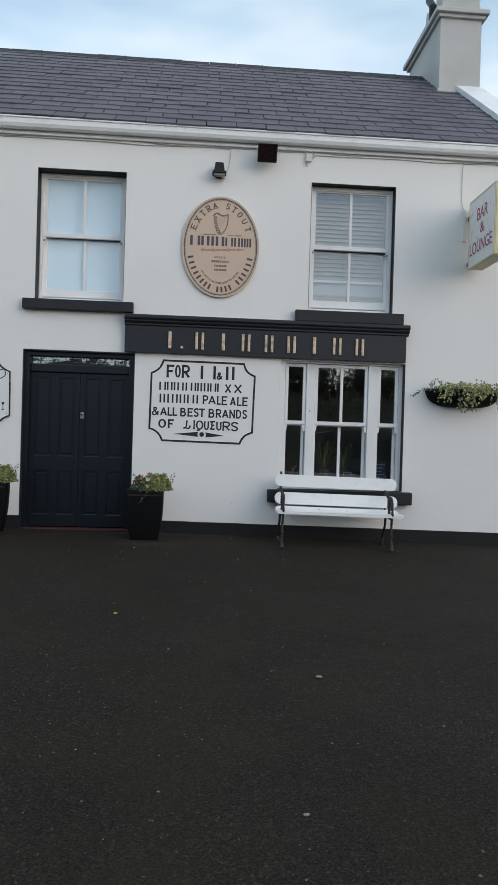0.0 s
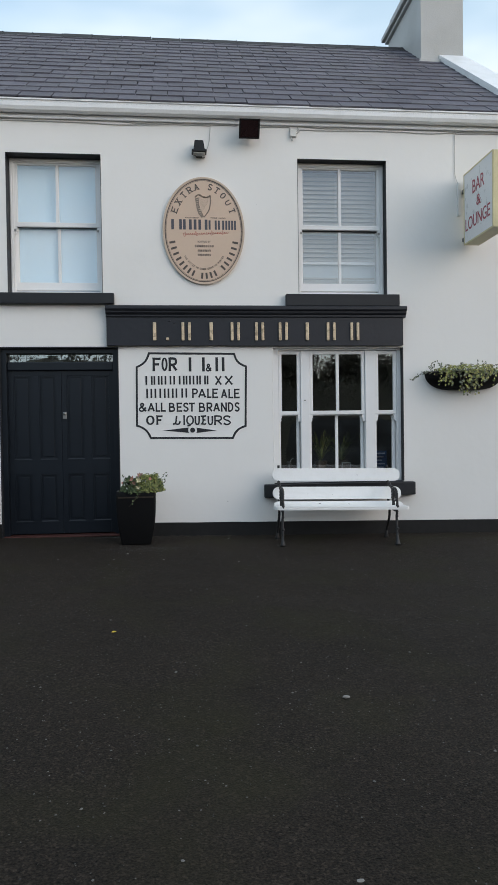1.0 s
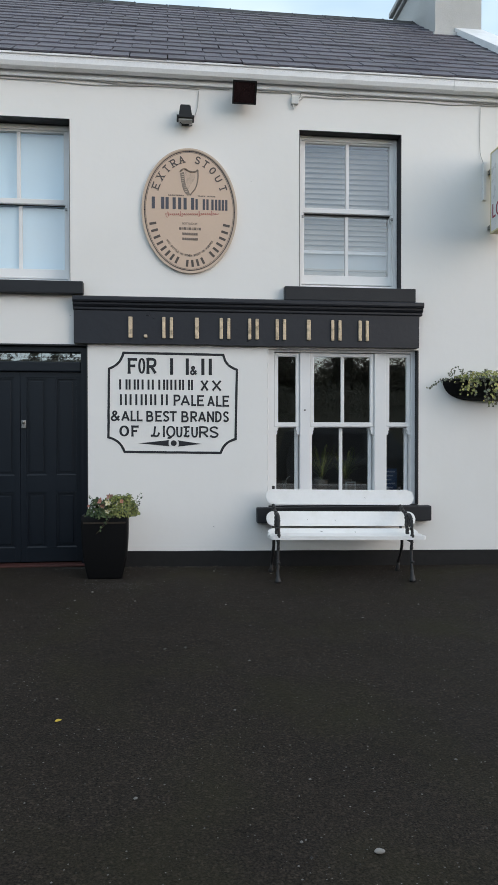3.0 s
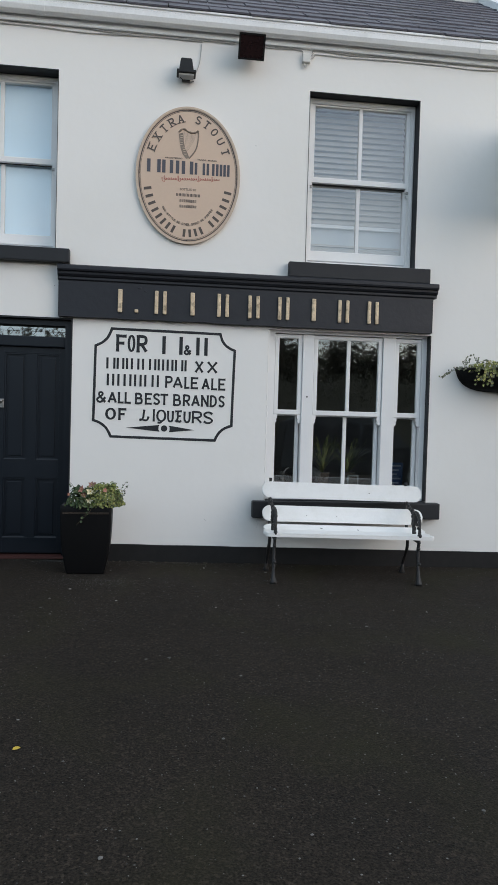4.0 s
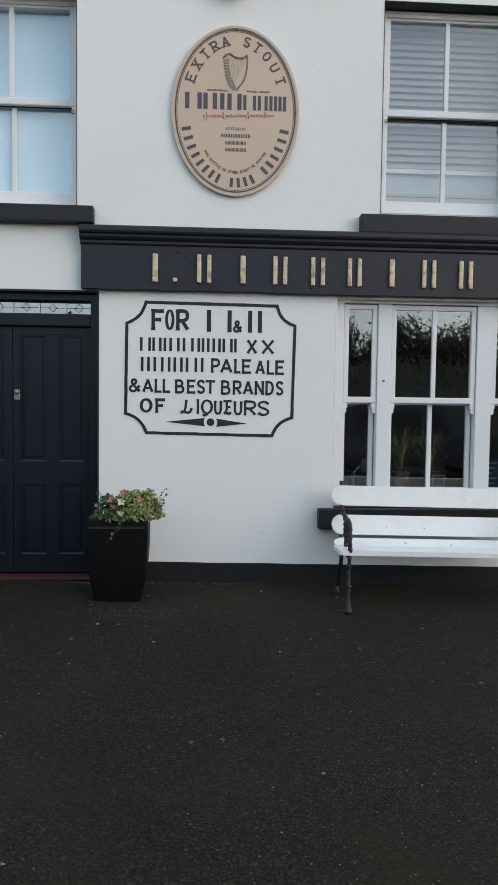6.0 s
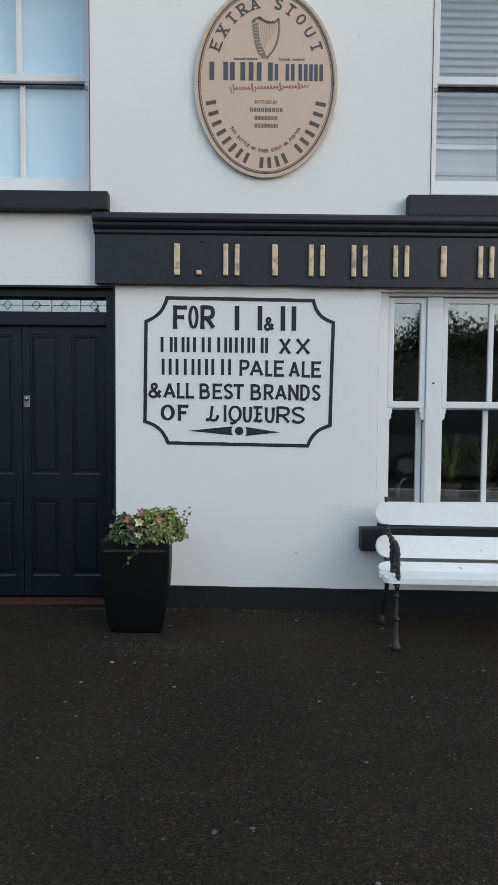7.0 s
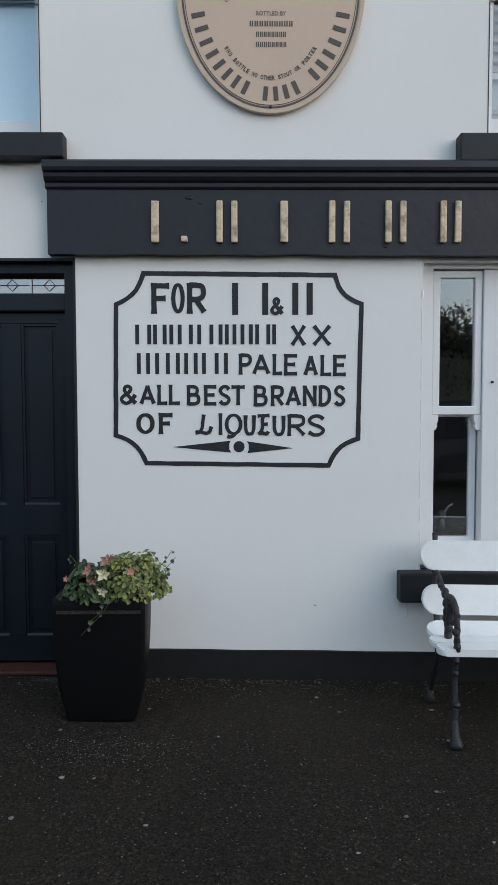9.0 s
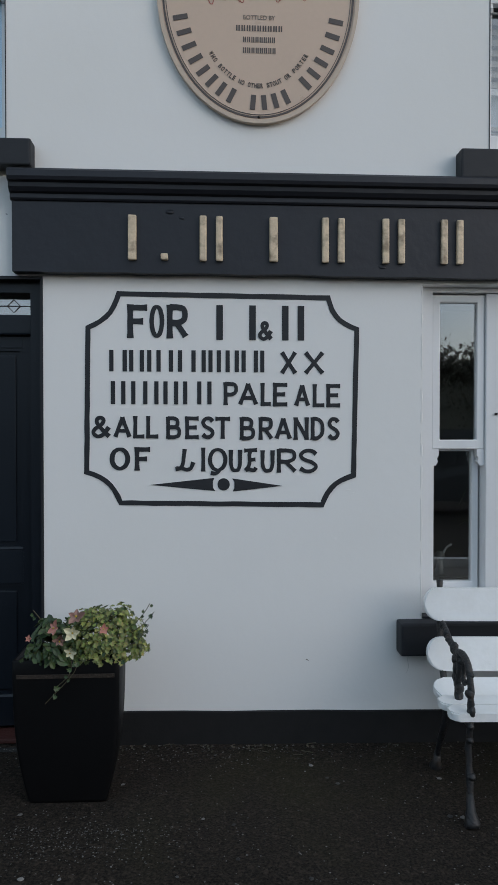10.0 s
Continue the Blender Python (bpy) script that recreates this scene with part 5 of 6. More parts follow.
# ---- planters with ivy ----
def pot_mesh(cx, cy, top, base_z, tw, bw, deep=0.50):
    """A square planter with bellied sides that draw in towards the foot, hollow at the top."""
    bm = bmesh.new()
    levels = [(0.0, bw), (0.02, bw + 0.006)] + [(t, bw + (tw - bw) * (1 - (1 - t) ** 2.8)) for t in (0.1, 0.2, 0.3, 0.4, 0.5, 0.6, 0.7, 0.8, 0.9, 1.0)]
    rows = []
    h = top - base_z

    def square(z, w, r=0.022):
        pts = []
        for sx, sy, a0 in ((1, 1, 0), (-1, 1, 90), (-1, -1, 180), (1, -1, 270)):
            for i in range(5):
                a = radians(a0 + 22.5 * i)
                pts.append(bm.verts.new((cx + sx * (w / 2 - r) + r * math.cos(a), cy + deep * (sy * (w / 2 - r) + r * math.sin(a)), z)))
        return pts
    for t, w_ in levels:
        rows.append(square(base_z + h * t, w_))
    rows.append(square(top + 0.004, tw - 0.008))
    rows.append(square(top + 0.004, tw - 0.028))
    rows.append(square(top - 0.07, tw - 0.04))
    for r0, r1 in zip(rows, rows[1:]):
        for k in range(len(r0)):
            bm.faces.new((r0[k], r0[(k + 1) % len(r0)], r1[(k + 1) % len(r0)], r1[k]))
    bm.faces.new(rows[0])
    return bm


IVY = [(0, -0.5), (0.22, -0.42), (0.48, -0.30), (0.30, -0.05), (0.42, 0.22), (0.16, 0.20), (0, 0.62), (-0.16, 0.20), (-0.42, 0.22), (-0.30, -0.05), (-0.48, -0.30), (-0.22, -0.42)]
PETAL = [(0, -0.45), (0.24, -0.2), (0.36, 0.10), (0.22, 0.40), (0, 0.66), (-0.22, 0.40), (-0.36, 0.10), (-0.24, -0.2)]
OVALLEAF = [(0, -0.5), (0.22, -0.3), (0.3, 0.0), (0.2, 0.3), (0, 0.55), (-0.2, 0.3), (-0.3, 0.0), (-0.22, -0.3)]


def leaf(bm, at, facing, up, size, shape=IVY, cup=0.15):
    """One lobed leaf with a fold along its middle."""
    f = facing.normalized()
    u = (up - f * up.dot(f))
    u = u.normalized() if u.length > 1e-4 else f.orthogonal().normalized()
    s = u.cross(f)
    mid = bm.verts.new(at - f * cup * size * 0.4)
    vs = [bm.verts.new(at + (s * px + u * py) * size + f * abs(px) * cup * size) for px, py in shape]
    for i in range(len(vs)):
        bm.faces.new((mid, vs[i], vs[(i + 1) % len(vs)]))


def mound(rng, count, c, rx, ry, rz, size, shape=IVY, low=-0.1):
    """Leaves over a lumpy mound."""
    bm = bmesh.new()
    for _ in range(count):
        a, h = rng.uniform(0, 2 * math.pi), rng.uniform(low, 1.0)
        rr = math.sqrt(max(0, 1 - max(h, 0) ** 2))
        d = Vector((math.cos(a) * rr, math.sin(a) * rr, h))
        k = 0.80 + 0.22 * noise.noise(d * 2.6 + Vector(c)) + rng.uniform(-0.16, 0.08)
        p = Vector(c) + Vector((d.x * rx, d.y * ry, d.z * rz)) * k
        f = (d + Vector((rng.uniform(-.6, .6), rng.uniform(-.9, .3), rng.uniform(-.3, .7))))
        leaf(bm, p, f, Vector((rng.uniform(-.6, .6), rng.uniform(-.3, .3), rng.uniform(-1, 0.3))), size * rng.uniform(0.6, 1.15), shape)
    return bm


def flower(name, at, facing, size, material, parent, petals=5):
    bm = bmesh.new()
    f = Vector(facing).normalized()
    u = f.orthogonal().normalized()
    s = f.cross(u)
    for i in range(petals):
        a = 2 * math.pi * i / petals
        d = u * math.cos(a) + s * math.sin(a)
        k = 0.8 + 0.4 * random.random()
        leaf(bm, Vector(at) + d * size * 0.45 * k + f * 0.006, f - d * random.uniform(0.2, 0.9), d, size * k, PETAL, 0.3)
    fl_ = part(name, bm, material, parent)
    bm = bmesh.new()
    bmesh.ops.create_uvsphere(bm, u_segments=8, v_segments=6, radius=size * 0.14, matrix=Matrix.Translation(Vector(at) + f * 0.012))
    part("flower_centre", bm, M_BIRCH, fl_)


def sprig(bm_stem, bm_leaf, pts, rng, size, every=1):
    path = smooth_path(pts, 4)
    tube(bm_stem, path, 0.0018, 4)
    for i, p in enumerate(path[1:]):
        if i % every == 0:
            leaf(bm_leaf, p + Vector((rng.uniform(-.012, .012), rng.uniform(-.012, 0.0), rng.uniform(-.012, .012))), Vector((rng.uniform(-.5, .5), -1, rng.uniform(-.2, .5))), Vector((rng.uniform(-1, 1), 0, rng.uniform(-1, 1))), size * rng.uniform(.6, 1.1))


PX, PY, PTOP, PBASE = -0.818, -0.388, 0.543, ground_z(-0.81, -0.35) - 0.004
pl = thing("planter", (PX, PY, PBASE), "tall glossy black square planter beside the door", "planter", "planters beside the door")
pot = part("pot", pot_mesh(PX, PY, PTOP, PBASE, 0.408, 0.300), M_POT, pl, smooth=True)
part("soil", boxed(PX - 0.185, PX + 0.185, PY - 0.105, PY + 0.105, PTOP - 0.065, PTOP - 0.05), M_SOIL, pl)
rng = random.Random(11)
iv = thing("ivy_plant", (PX, PY, PTOP - 0.05), "variegated ivy with cream and pink flowers in a black planter", "plant", "planted ivy")
part("foliage", mound(rng, 2300, (PX + 0.130, PY - 0.0, PTOP - 0.01), 0.205, 0.145, 0.226, 0.0215, IVY, 0.03), M_IVY, iv, "yellow-green variegated ivy")
part("dark_foliage", mound(rng, 300, (PX - 0.050, PY - 0.04, PTOP - 0.015), 0.120, 0.115, 0.195, 0.042, OVALLEAF, 0.06), M_IVYDARK, iv, "dark green leaves")
bs_, bl_ = bmesh.new(), bmesh.new()
for a, b, c in (((PX + 0.04, PY - 0.125, PTOP + 0.03), (PX + 0.04, PY - 0.135, PTOP - 0.03), (PX - 0.07, PY - 0.135, PTOP - 0.15)),
                ((PX + 0.03, PY - 0.125, PTOP + 0.02), (PX + 0.02, PY - 0.135, PTOP - 0.04), (PX - 0.03, PY - 0.135, PTOP - 0.09)),
                ((PX + 0.22, PY - 0.05, PTOP + 0.08), (PX + 0.285, PY - 0.06, PTOP + 0.12), (PX + 0.335, PY - 0.06, PTOP + 0.175)),
                ((PX + 0.24, PY - 0.02, PTOP + 0.10), (PX + 0.29, PY - 0.03, PTOP + 0.16), (PX + 0.315, PY - 0.03, PTOP + 0.20)),
                ((PX + 0.21, PY - 0.08, PTOP + 0.03), (PX + 0.28, PY - 0.09, PTOP + 0.08), (PX + 0.315, PY - 0.08, PTOP + 0.13)),
                ((PX + 0.15, PY - 0.03, PTOP + 0.14), (PX + 0.19, PY - 0.03, PTOP + 0.17), (PX + 0.22, PY - 0.02, PTOP + 0.185)),
                ((PX - 0.09, PY - 0.05, PTOP + 0.12), (PX - 0.11, PY - 0.06, PTOP + 0.16), (PX - 0.135, PY - 0.05, PTOP + 0.185)),
                ((PX - 0.10, PY - 0.09, PTOP + 0.04), (PX - 0.13, PY - 0.10, PTOP + 0.03), (PX - 0.165, PY - 0.10, PTOP + 0.012))):
    sprig(bs_, bl_, (a, b, c), rng, 0.023, 2)
tagged(part("stems", bs_, M_STEM, iv), kind="stuff")
tagged(part("trailing_leaves", bl_, M_IVYDARK, iv), kind="stuff")
for fx, fy, fz, face, size, petal in ((0.022, -0.195, 0.125, (0.1, -1, 0.35), 0.029, M_CREAM), (0.015, -0.19, 0.055, (-0.2, -1, -0.2), 0.023, M_CREAM),
                                      (0.028, -0.15, 0.175, (0.0, -1, 0.7), 0.034, M_DUSK), (-0.045, -0.17, 0.140, (-0.8, -1, 0.3), 0.028, M_PINK),
                                      (-0.030, -0.185, 0.100, (0.3, -1, -0.4), 0.026, M_DUSK), (-0.150, -0.14, 0.095, (-0.2, -1, 0.2), 0.013, M_PINK),
                                      (0.135, -0.185, 0.135, (0.2, -1, 0.5), 0.019, M_PINK)):
    flower("flower", (PX + fx + 0.018, PY + fy * 0.85, PTOP + fz), face, size, petal, iv)
PX2 = -2.535
m2 = pose(PX2, PY - 0.02, ground_z(PX2, PY) - 0.004 + 0.03)
copy_thing(pl, m2)
copy_thing(iv, pose(PX2, PY - 0.02, PTOP - 0.05 + ground_z(PX2, PY) - 0.004 + 0.03 - PBASE))

# ---- wall basket ----
wb = thing("wall_basket", (2.95, -0.1, 1.60), "black half-round wall basket with trailing green plants", "wall basket")
bm = bmesh.new()
NB, NV = 28, 9
rows = []
for j in range(NV + 1):
    v = math.pi / 2 * j / NV
    rows.append([bm.verts.new((2.955 + 0.468 * math.cos(v) ** 0.55 * -math.cos(math.pi * i / NB), -0.003 - 0.235 * math.sin(math.pi * i / NB) * math.cos(v) ** 0.6, 1.805 - 0.205 * math.sin(v))) for i in range(NB + 1)])
for r0, r1 in zip(rows, rows[1:]):
    for k in range(NB):
        bm.faces.new((r0[k], r0[k + 1], r1[k + 1], r1[k]))
bmesh.ops.solidify(bm, geom=bm.faces[:], thickness=0.012)
part("liner", bm, M_BLACK, wb, "black fibre liner")
bm = bmesh.new()
tube(bm, [(2.955 - 0.473 * math.cos(math.pi * i / NB), -0.006 - 0.24 * math.sin(math.pi * i / NB), 1.807) for i in range(NB + 1)], 0.009, 6)
part("rim", bm, M_IRON, wb)
part("soil", boxed(2.56, 3.35, -0.15, -0.01, 1.765, 1.785), M_SOIL, wb)
rng = random.Random(23)
bp_ = thing("basket_plant", (2.95, -0.1, 1.79), "trailing grey-green and yellow-green plants spilling from a wall basket", "plant")
bm = mound(rng, 900, (2.98, -0.11, 1.798), 0.50, 0.17, 0.112, 0.032, OVALLEAF, -0.2)
part("foliage", bm, M_BASKET, bp_)
bs_, bl_, bg_ = bmesh.new(), bmesh.new(), bmesh.new()
for i in range(46):
    x = rng.uniform(2.60, 3.44)
    ln = rng.uniform(0.05, 0.16) + (0.10 if 2.78 < x < 3.0 or x > 3.25 else 0)
    y0 = -0.05 - 0.20 * math.sqrt(max(0, 1 - ((x - 2.925) / 0.5) ** 2))
    sprig(bs_, bl_ if i % 3 else bg_, ((x, y0 + 0.04, 1.81), (x + rng.uniform(-.04, .04), y0 - 0.03, 1.79), (x + rng.uniform(-.08, .08), y0 - 0.03, 1.80 - ln)), rng, 0.032)
for i in range(16):
    x = rng.uniform(2.5, 3.44)
    sprig(bs_, bg_, ((x, -0.1, 1.81), (x + rng.uniform(-.03, .03), -0.12, 1.875), (x + rng.uniform(-.05, .05), -0.12, 1.88 + rng.uniform(0.0, 0.08))), rng, 0.022)
for k in range(2):
    sprig(bs_, bg_, ((2.56, -0.1, 1.80), (2.47, -0.13 - 0.02 * k, 1.815 - 0.02 * k), (2.37, -0.13, 1.77), (2.285 + 0.04 * k, -0.13, 1.715 + 0.01 * k)), rng, 0.026)
tagged(part("stems", bs_, M_STEM, bp_), kind="stuff")
tagged(part("trailing_leaves", bl_, M_BASKET, bp_), kind="stuff")
part("grey_leaves", bg_, M_GREY, bp_, "grey-green leaves")

# ---- across the road: seen in the window glass ----
def tree(x, y, h, seed, thick):
    rng = random.Random(seed)
    z0 = ground_z(x, y)
    t = thing("tree", (x, y, z0), "half-bare roadside tree with dark trunk and thin leaves", "tree", "trees across the road")
    bw, bl = bmesh.new(), bmesh.new()
    top = Vector((x + rng.uniform(-.4, .4), y, z0 + h * 0.62))
    tube(bw, [(x, y, z0 - 0.1), (x + 0.1, y, z0 + h * 0.25), tuple(top)], [0.20, 0.15, 0.06], 7)
    tips = []
    for i in range(16):
        u = rng.uniform(0.3, 1.0)
        p = Vector((x, y, z0)).lerp(top, u)
        a = rng.uniform(0, 6.28)
        d = Vector((math.cos(a), math.sin(a) * 0.6, rng.uniform(0.5, 1.3))).normalized()
        ln = h * rng.uniform(0.22, 0.40)
        q = p + d * ln * 0.5 + Vector((0, 0, 0.1))
        e = p + d * ln + Vector((rng.uniform(-.3, .3), 0, rng.uniform(-.2, .3)))
        tube(bw, [p, q, e], [0.06, 0.035, 0.012], 5)
        tips += [q, e]
        for _ in range(4):
            g = e + Vector((rng.uniform(-.8, .8), rng.uniform(-.5, .5), rng.uniform(-.3, .8)))
            tube(bw, [q.lerp(e, rng.random()), g], [0.016, 0.005], 4)
            tips.append(g)
    for p in tips:
        for _ in range(int(thick * 1.5)):
            c = p + Vector((rng.gauss(0, .32), rng.gauss(0, .32), rng.gauss(0, .26)))
            leaf(bl, c, Vector((rng.uniform(-1, 1), rng.uniform(-1, 1), rng.uniform(-.5, 1))), Vector((rng.uniform(-1, 1), 0, rng.uniform(-1, 1))), rng.uniform(0.08, 0.18) * (1.15 if thick > 20 else 0.55), OVALLEAF[::2])
    part("trunk", bw, M_BARK, t)
    part("crown", bl, M_TREE, t)


for i, (x, y, h, n) in enumerate(((-15, -25, 6.2, 42), (-10.5, -24.5, 4.7, 42), (-2.5, -25, 5.0, 50), (1.2, -24.5, 7.4, 64), (3.7, -23.5, 6.6, 64), (6.3, -24.0, 6.1, 70), (8.7, -24.5, 5.5, 90),
                                  (10.4, -25.5, 5.7, 60), (12.6, -25, 5.6, 34), (15.2, -26, 5.8, 17), (18.5, -25.5, 5.4, 18))):
    tree(x, y, h, 40 + i, n)


def conifer(x, y, h, seed):
    """A narrow spruce: a straight trunk and drooping whorls of needled boughs."""
    rng = random.Random(seed)
    z0 = ground_z(x, y)
    t = thing("conifer", (x, y, z0), "narrow dark spruce standing among the roadside trees", "tree", "trees across the road")
    bw, bl = bmesh.new(), bmesh.new()
    tube(bw, [(x, y, z0 - 0.1), (x, y, z0 + h)], [0.11, 0.01], 7)
    for i in range(26):
        u = 0.12 + 0.86 * i / 25
        for _ in range(7):
            a = rng.uniform(0, 6.28)
            ln = (1 - u) * h * 0.20 * rng.uniform(0.7, 1.2) + 0.05
            p = Vector((x, y, z0 + h * u))
            q = p + Vector((math.cos(a) * ln, math.sin(a) * ln, -0.25 * ln))
            tube(bw, [p, q], [0.012, 0.004], 4)
            for k in range(7):
                leaf(bl, p.lerp(q, (k + 1) / 7) + Vector((rng.gauss(0, .03), rng.gauss(0, .03), rng.gauss(0, .03))), Vector((rng.uniform(-1, 1), rng.uniform(-1, 1), 0.6)), Vector((math.cos(a), math.sin(a), -0.5)), rng.uniform(0.10, 0.18), OVALLEAF[::2])
    part("trunk", bw, M_BARK, t)
    part("crown", bl, M_TREE, t)


conifer(-6.1, -24.6, 5.6, 61)
conifer(-5.3, -24.8, 5.3, 62)


def hedge_height(x):
    return 3.0 + 1.2 * min(max((-0.5 - x) / 3, 0), 1) + 0.35 * noise.noise((x * 0.3, 0, 0))


rng = random.Random(77)
bm = bmesh.new()
hx = [-45 + 1.5 * i for i in range(61)]
rows = []
for x in hx:
    hh = hedge_height(x) + 0.2 * noise.noise((x, 3, 0))
    rows.append([bm.verts.new(p) for p in ((x, -20.6, -0.5), (x, -20.8 + 0.4 * noise.noise((x, 0, 1)), hh * 0.5), (x, -21.6, hh), (x, -23.5, hh * 1.05), (x, -24, -0.5))])
for r0, r1 in zip(rows, rows[1:]):
    for k in range(4):
        bm.faces.new((r0[k], r0[k + 1], r1[k + 1], r1[k]))
for _ in range(16000):
    x = rng.uniform(-15, 18)
    hh = hedge_height(x)
    p = Vector((x, -20.6 - rng.random() * 1.2, rng.uniform(-0.3, hh + 0.3)))
    leaf(bm, p, Vector((rng.uniform(-1, 1), 1, rng.uniform(-.5, 1))), Vector((rng.uniform(-1, 1), 0, 1)), rng.uniform(0.09, 0.19), OVALLEAF[::2])
solo("hedge", bm, M_TREE, "overgrown dark hedge on the far side of the road", "hedge", kind="stuff")

def parked_car(x, y):
    """A tall estate car, side on to the road."""
    z = ground_z(x, y)
    c = thing("parked_car", (x, y, z), "dark grey tall estate car parked across the forecourt", "car")
    paint = mat("car_paint_grey", (0.022, 0.023, 0.025), 0.4, metal=0.2, vary=0.03, bump=0.0, coat=0.15)
    rubber = mat("tyre_rubber", (0.02, 0.02, 0.02), 0.85, bump=0.2)
    side = [(-2.2, 0.35), (2.2, 0.35), (2.25, 0.7), (2.15, 0.95), (1.25, 1.14), (0.65, 1.80), (0.3, 1.92), (-1.5, 1.94), (-2.05, 1.78), (-2.25, 1.0), (-2.25, 0.5)]
    bm = bmesh.new()
    prism(bm, [(x + a, z + b) for a, b in side], "y", y - 0.88, y + 0.88)
    for v in bm.verts:
        if v.co.z > z + 1.2:
            v.co.y = y + (v.co.y - y) * 0.84
    bmesh.ops.bevel(bm, geom=[e for e in bm.edges if e.calc_face_angle(0) > 0.15], offset=0.06, segments=3, affect='EDGES')
    body = part("body", bm, paint, c, smooth=False)
    for a, b in ((-1.85, -0.95), (-0.88, -0.10), (-0.03, 0.72)):
        for s_ in (1, -1):
            bm = bmesh.new()
            top = 0.44 if b > 0.5 else b
            prism(bm, [(x + a, z + 1.12), (x + b, z + 1.12), (x + top, z + 1.72), (x + a + 0.05, z + 1.72)], "y", y + s_ * 0.825, y + s_ * 0.80)
            for v in bm.verts:
                v.co.y += s_ * (0.05 if v.co.z < z + 1.3 else -0.055)
            part("side_window", bm, M_PLASTIC, body)
    bm = bmesh.new()
    prism(bm, [(x + 1.235, z + 1.175), (x + 0.70, z + 1.765), (x + 0.715, z + 1.785), (x + 1.26, z + 1.185)], "y", y - 0.66, y + 0.66)
    part("windscreen", bm, M_GLASS, body)
    for a in (-1.4, 1.4):
        for s_ in (1, -1):
            turn = Matrix.Translation((x + a, y + s_ * 0.80, z + 0.34)) @ Matrix.Rotation(radians(90), 4, 'X')
            bm = bmesh.new()
            bmesh.ops.create_cone(bm, cap_ends=True, segments=28, radius1=0.34, radius2=0.34, depth=0.22, matrix=turn)
            wheel = part("wheel", bm, rubber, c)
            bm = bmesh.new()
            bmesh.ops.create_cone(bm, cap_ends=True, segments=20, radius1=0.21, radius2=0.21, depth=0.24, matrix=turn)
            part("rim", bm, M_METAL, wheel)
    for s_ in (0.62, -0.62):
        part("headlight", boxed(x + 2.17, x + 2.25, y + s_ - 0.16, y + s_ + 0.16, z + 0.72, z + 0.86, bevel=0.02), M_CHINA, c)


parked_car(5.2, -12.5)

# ---- grit, moss and fallen leaves on the forecourt ----
rng = random.Random(5)
verts, faces = [], []


def chip(x, y, r, flat):
    z = ground_z(x, y) + 0.004
    b0 = len(verts)
    a0 = rng.uniform(0, 6.28)
    for k in range(5):
        a = a0 + k * 1.2566
        q = r * rng.uniform(0.7, 1.2)
        verts.append((x + q * math.cos(a), y + q * math.sin(a), z))
    verts.append((x, y, z + r * flat))
    for k in range(5):
        faces.append((b0 + k, b0 + (k + 1) % 5, b0 + 5))


for _ in range(4600):
    u = rng.random()
    y = -0.05 - 7.2 * u ** 1.7
    chip(rng.uniform(-3.2, 3.6), y, rng.uniform(0.0018, 0.0042) * (1 + 0.4 * u), 0.7)
for _ in range(90):
    chip(rng.uniform(-3.0, 3.4), rng.uniform(-6.8, -0.2), rng.uniform(0.006, 0.011), 0.6)
for _ in range(280):
    chip(rng.gauss(-0.3, 0.7), -0.025 - abs(rng.gauss(0, 0.10)), rng.uniform(0.002, 0.0055), 0.7)
for _ in range(230):
    chip(rng.gauss(-0.70, 0.28), -0.63 - abs(rng.gauss(0, 0.08)), rng.uniform(0.0016, 0.0038), 0.7)
for _ in range(26):
    chip(rng.uniform(-1.4, 1.2), rng.uniform(-2.4, -0.3), rng.uniform(0.008, 0.013), 0.45)
for cx, cy, sx, sy, k in ((-0.75, -0.72, 0.22, 0.09, 420), (0.1, -1.2, 0.7, 0.3, 500), (-1.2, -1.9, 0.5, 0.4, 420), (1.1, -2.4, 0.7, 0.5, 420), (-0.3, -3.4, 1.0, 0.7, 600), (0.6, -5.0, 1.1, 0.8, 600)):
    for _ in range(k):
        chip(rng.gauss(cx, sx), min(rng.gauss(cy, sy), -0.06), rng.uniform(0.0016, 0.0036), 0.7)
me = bpy.data.meshes.new("grit")
me.from_pydata(verts, [], faces)
me.materials.append(M_CHIPS)
tagged(new("grit", me), "pale loose stone chips scattered on the asphalt", "gravel", kind="stuff")
for cx, cy, r in ((0.48, -4.37, 0.024), (0.20, -5.72, 0.017), (-0.88, -0.90, 0.013), (-0.52, -1.18, 0.011), (0.19, -1.31, 0.009), (0.17, -0.21, 0.012), (-0.84, -3.0, 0.010)):
    bm = bmesh.new()
    bmesh.ops.create_icosphere(bm, subdivisions=2, radius=r * 0.7)
    for v in bm.verts:
        k = 1 + 0.35 * noise.noise(v.co / r * 1.3 + Vector((cx * 9, cy * 9, 0)))
        v.co = Vector((cx + v.co.x * k * 1.2, cy + v.co.y * k * 0.8, ground_z(cx, cy) + 0.24 * r + v.co.z * k * 0.5))
    solo("pebble", bm, M_PEBBLE, "small pale flat stone lying loose on the asphalt", "stone", "loose stones")
bs_, bl_ = bmesh.new(), bmesh.new()
for _ in range(60):
    x, y = rng.gauss(-0.15, 0.42), -0.02 - abs(rng.gauss(0, 0.045))
    at = Vector((x, y, ground_z(x, y) + 0.006))
    if rng.random() < 0.45:
        tube(bs_, [at, at + Vector((rng.uniform(-.05, .05), rng.uniform(-.012, .012), rng.uniform(0, .010)))], 0.0016, 4)
    else:
        leaf(bl_, at, Vector((rng.uniform(-.5, .5), -0.5, 1)), Vector((rng.uniform(-1, 1), rng.uniform(-1, 1), 0)), rng.uniform(0.010, 0.022), OVALLEAF, 0.4)
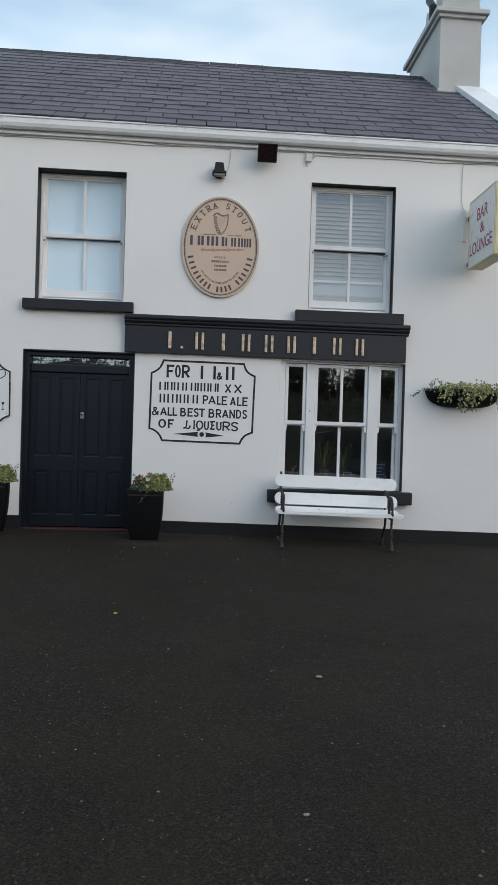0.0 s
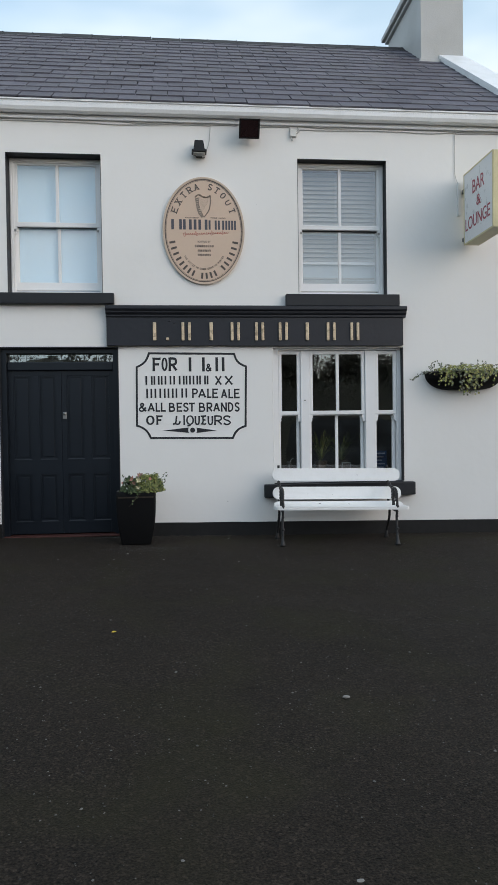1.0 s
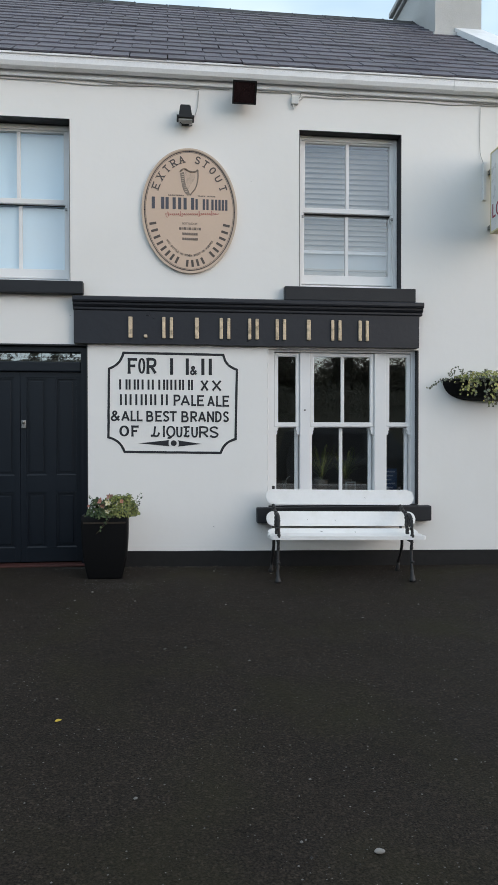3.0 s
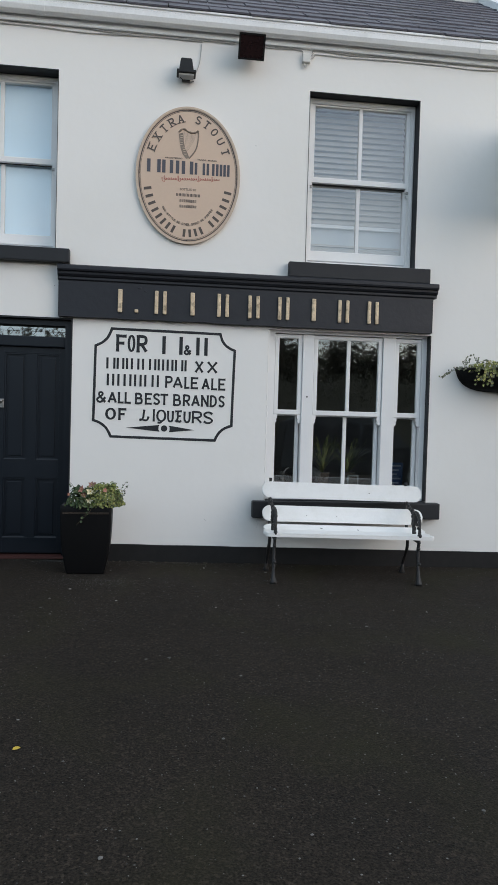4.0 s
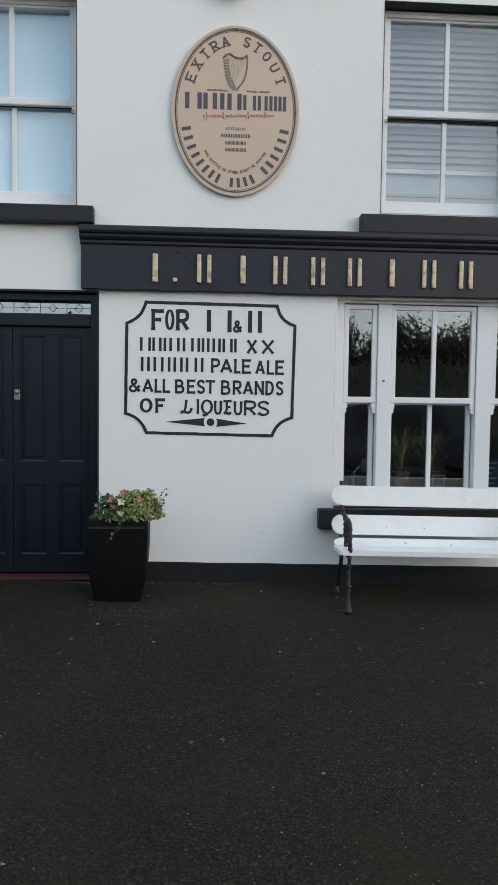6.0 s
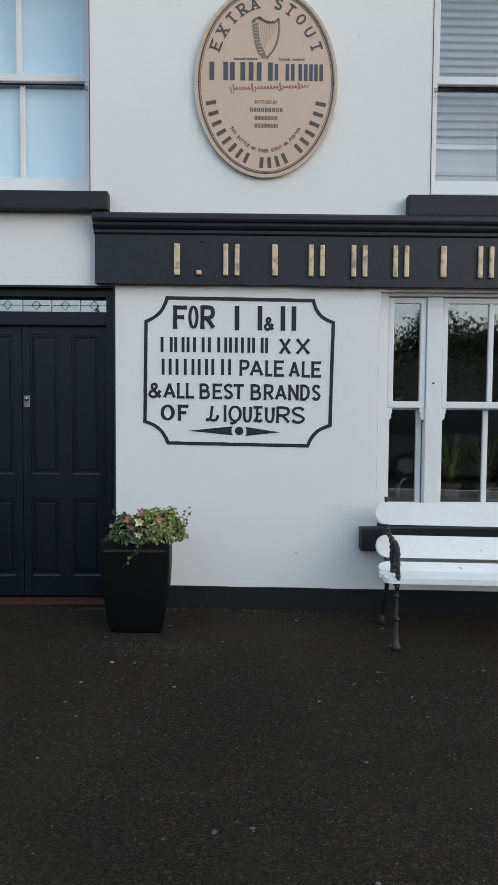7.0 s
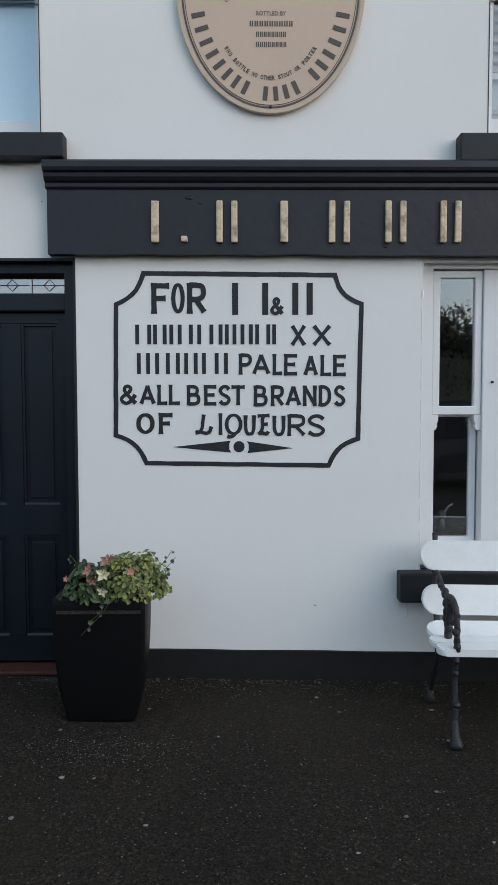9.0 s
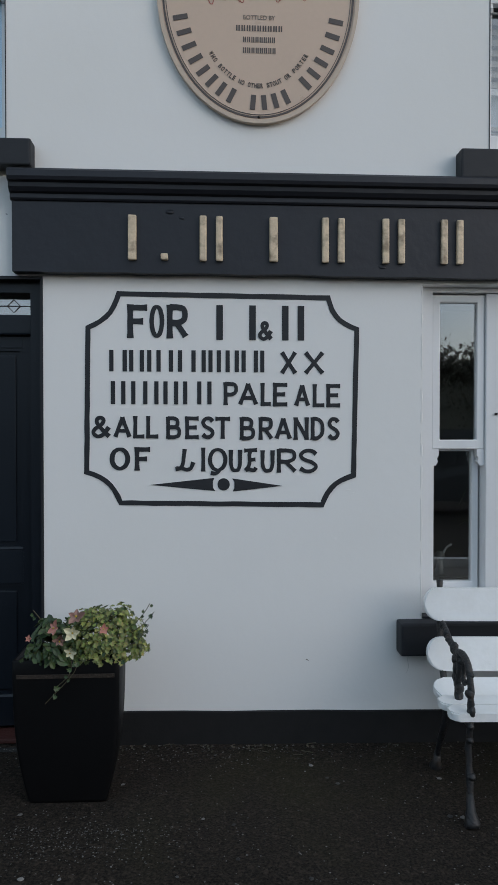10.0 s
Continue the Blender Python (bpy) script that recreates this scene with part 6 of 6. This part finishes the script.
lt = thing("leaf_litter", (0, -0.03, ground_z(0, 0)), "dry leaf and twig litter swept against the plinth", "litter", kind="stuff")
tagged(part("twigs", bs_, M_LITTER, lt), kind="stuff")
tagged(part("dry_leaves", bl_, M_LITTER, lt), kind="stuff")
for x, y in ((-0.795, -3.265),):
    bm = bmesh.new()
    leaf(bm, Vector((x, y, ground_z(x, y) + 0.008)), Vector((0.1, -0.2, 1)), Vector((1, rng.uniform(-1, 1), 0)), 0.035, OVALLEAF, 0.3)
    solo("fallen_leaf", bm, M_BIRCH, "small yellow fallen leaf lying on the asphalt", "leaf", "fallen leaves")

# ---- roof with its slates ----
bm = bmesh.new()
u = Vector((0, math.cos(SLOPE), math.sin(SLOPE)))
nrm = Vector((0, -math.sin(SLOPE), math.cos(SLOPE)))
prism(bm, [(EAVE_Y, EAVE_Z - 0.03), (RIDGE_Y, RIDGE_Z - 0.03), (6.65, EAVE_Z - 0.03), (6.65, EAVE_Z - 0.10), (RIDGE_Y, RIDGE_Z - 0.12), (EAVE_Y + 0.1, EAVE_Z - 0.03)], "x", -7.05, 3.65)
roof = solo("roof", bm, M_RIDGE, "dark blue-grey slate roof with a black ridge", "roof", kind="structure")
GAUGE, SW, SL = 0.252, 0.352, 0.42
LENGTH = (RIDGE_Y - EAVE_Y) / math.cos(SLOPE)
sm = bmesh.new()
box(sm, -SW / 2 + 0.005, SW / 2 - 0.005, 0, SL, 0, 0.014)
for v in sm.verts:
    if v.co.z > 0.005 and v.co.y < 0.1:
        v.co.y += 0.004
SLATE = mesh_of("slate", sm, M_SLATE)
rng = random.Random(9)
rest_v, rest_f = [], []
count = 0
for r in range(int(LENGTH / GAUGE) + 1):
    s = -0.005 + r * GAUGE
    length = min(SL, LENGTH - s - 0.02)
    if length < 0.08:
        continue
    k = 0
    x = 3.62 + (0 if r % 2 else SW / 2)
    while x > -7.0:
        o = Vector((x + rng.uniform(-.003, .003), EAVE_Y, EAVE_Z)) + u * (s + rng.uniform(-.010, .010)) + nrm * (0.014 + rng.uniform(0, 0.006))
        m = Matrix.Translation(o) @ Matrix.Rotation(SLOPE - radians(2.6), 4, 'X') @ Matrix.Rotation(radians(rng.uniform(-.22, .22)), 4, 'Z') @ Matrix.Diagonal((1, length / SL, 1, 1))
        if -3.0 < x and count < 300 and r < 14:
            ob = new("slate", SLATE)
            ob.matrix_world = m
            ob.parent = roof
            count += 1
        else:
            b0 = len(rest_v)
            rest_v += [tuple(m @ v.co) for v in SLATE.vertices]
            rest_f += [tuple(b0 + i for i in p.vertices) for p in SLATE.polygons]
        x -= SW
me = bpy.data.meshes.new("slates")
me.from_pydata(rest_v, [], rest_f)
me.materials.append(M_SLATE_FAR)
ob = tagged(new("slates", me), "further slates of the roof", kind="stuff")
ob.parent = roof
rm = bmesh.new()
prism(rm, [(-0.15, -0.095), (0.0, 0.03), (0.15, -0.095), (0.15, -0.075), (0.0, 0.052), (-0.15, -0.075)], "x", 0.003, 0.447)
tube(rm, [(0.425, 0, 0.036), (0.44, 0, 0.036)], 0.020, 8)
RIDGE = mesh_of("ridge_tile", rm, M_RIDGE)
for i in range(23):
    ob = new("ridge_tile", RIDGE)
    ob.matrix_world = Matrix.Translation((-6.99 + 0.45 * i, RIDGE_Y, RIDGE_Z + 0.0 + rng.uniform(-.006, .006)))
    ob.parent = roof
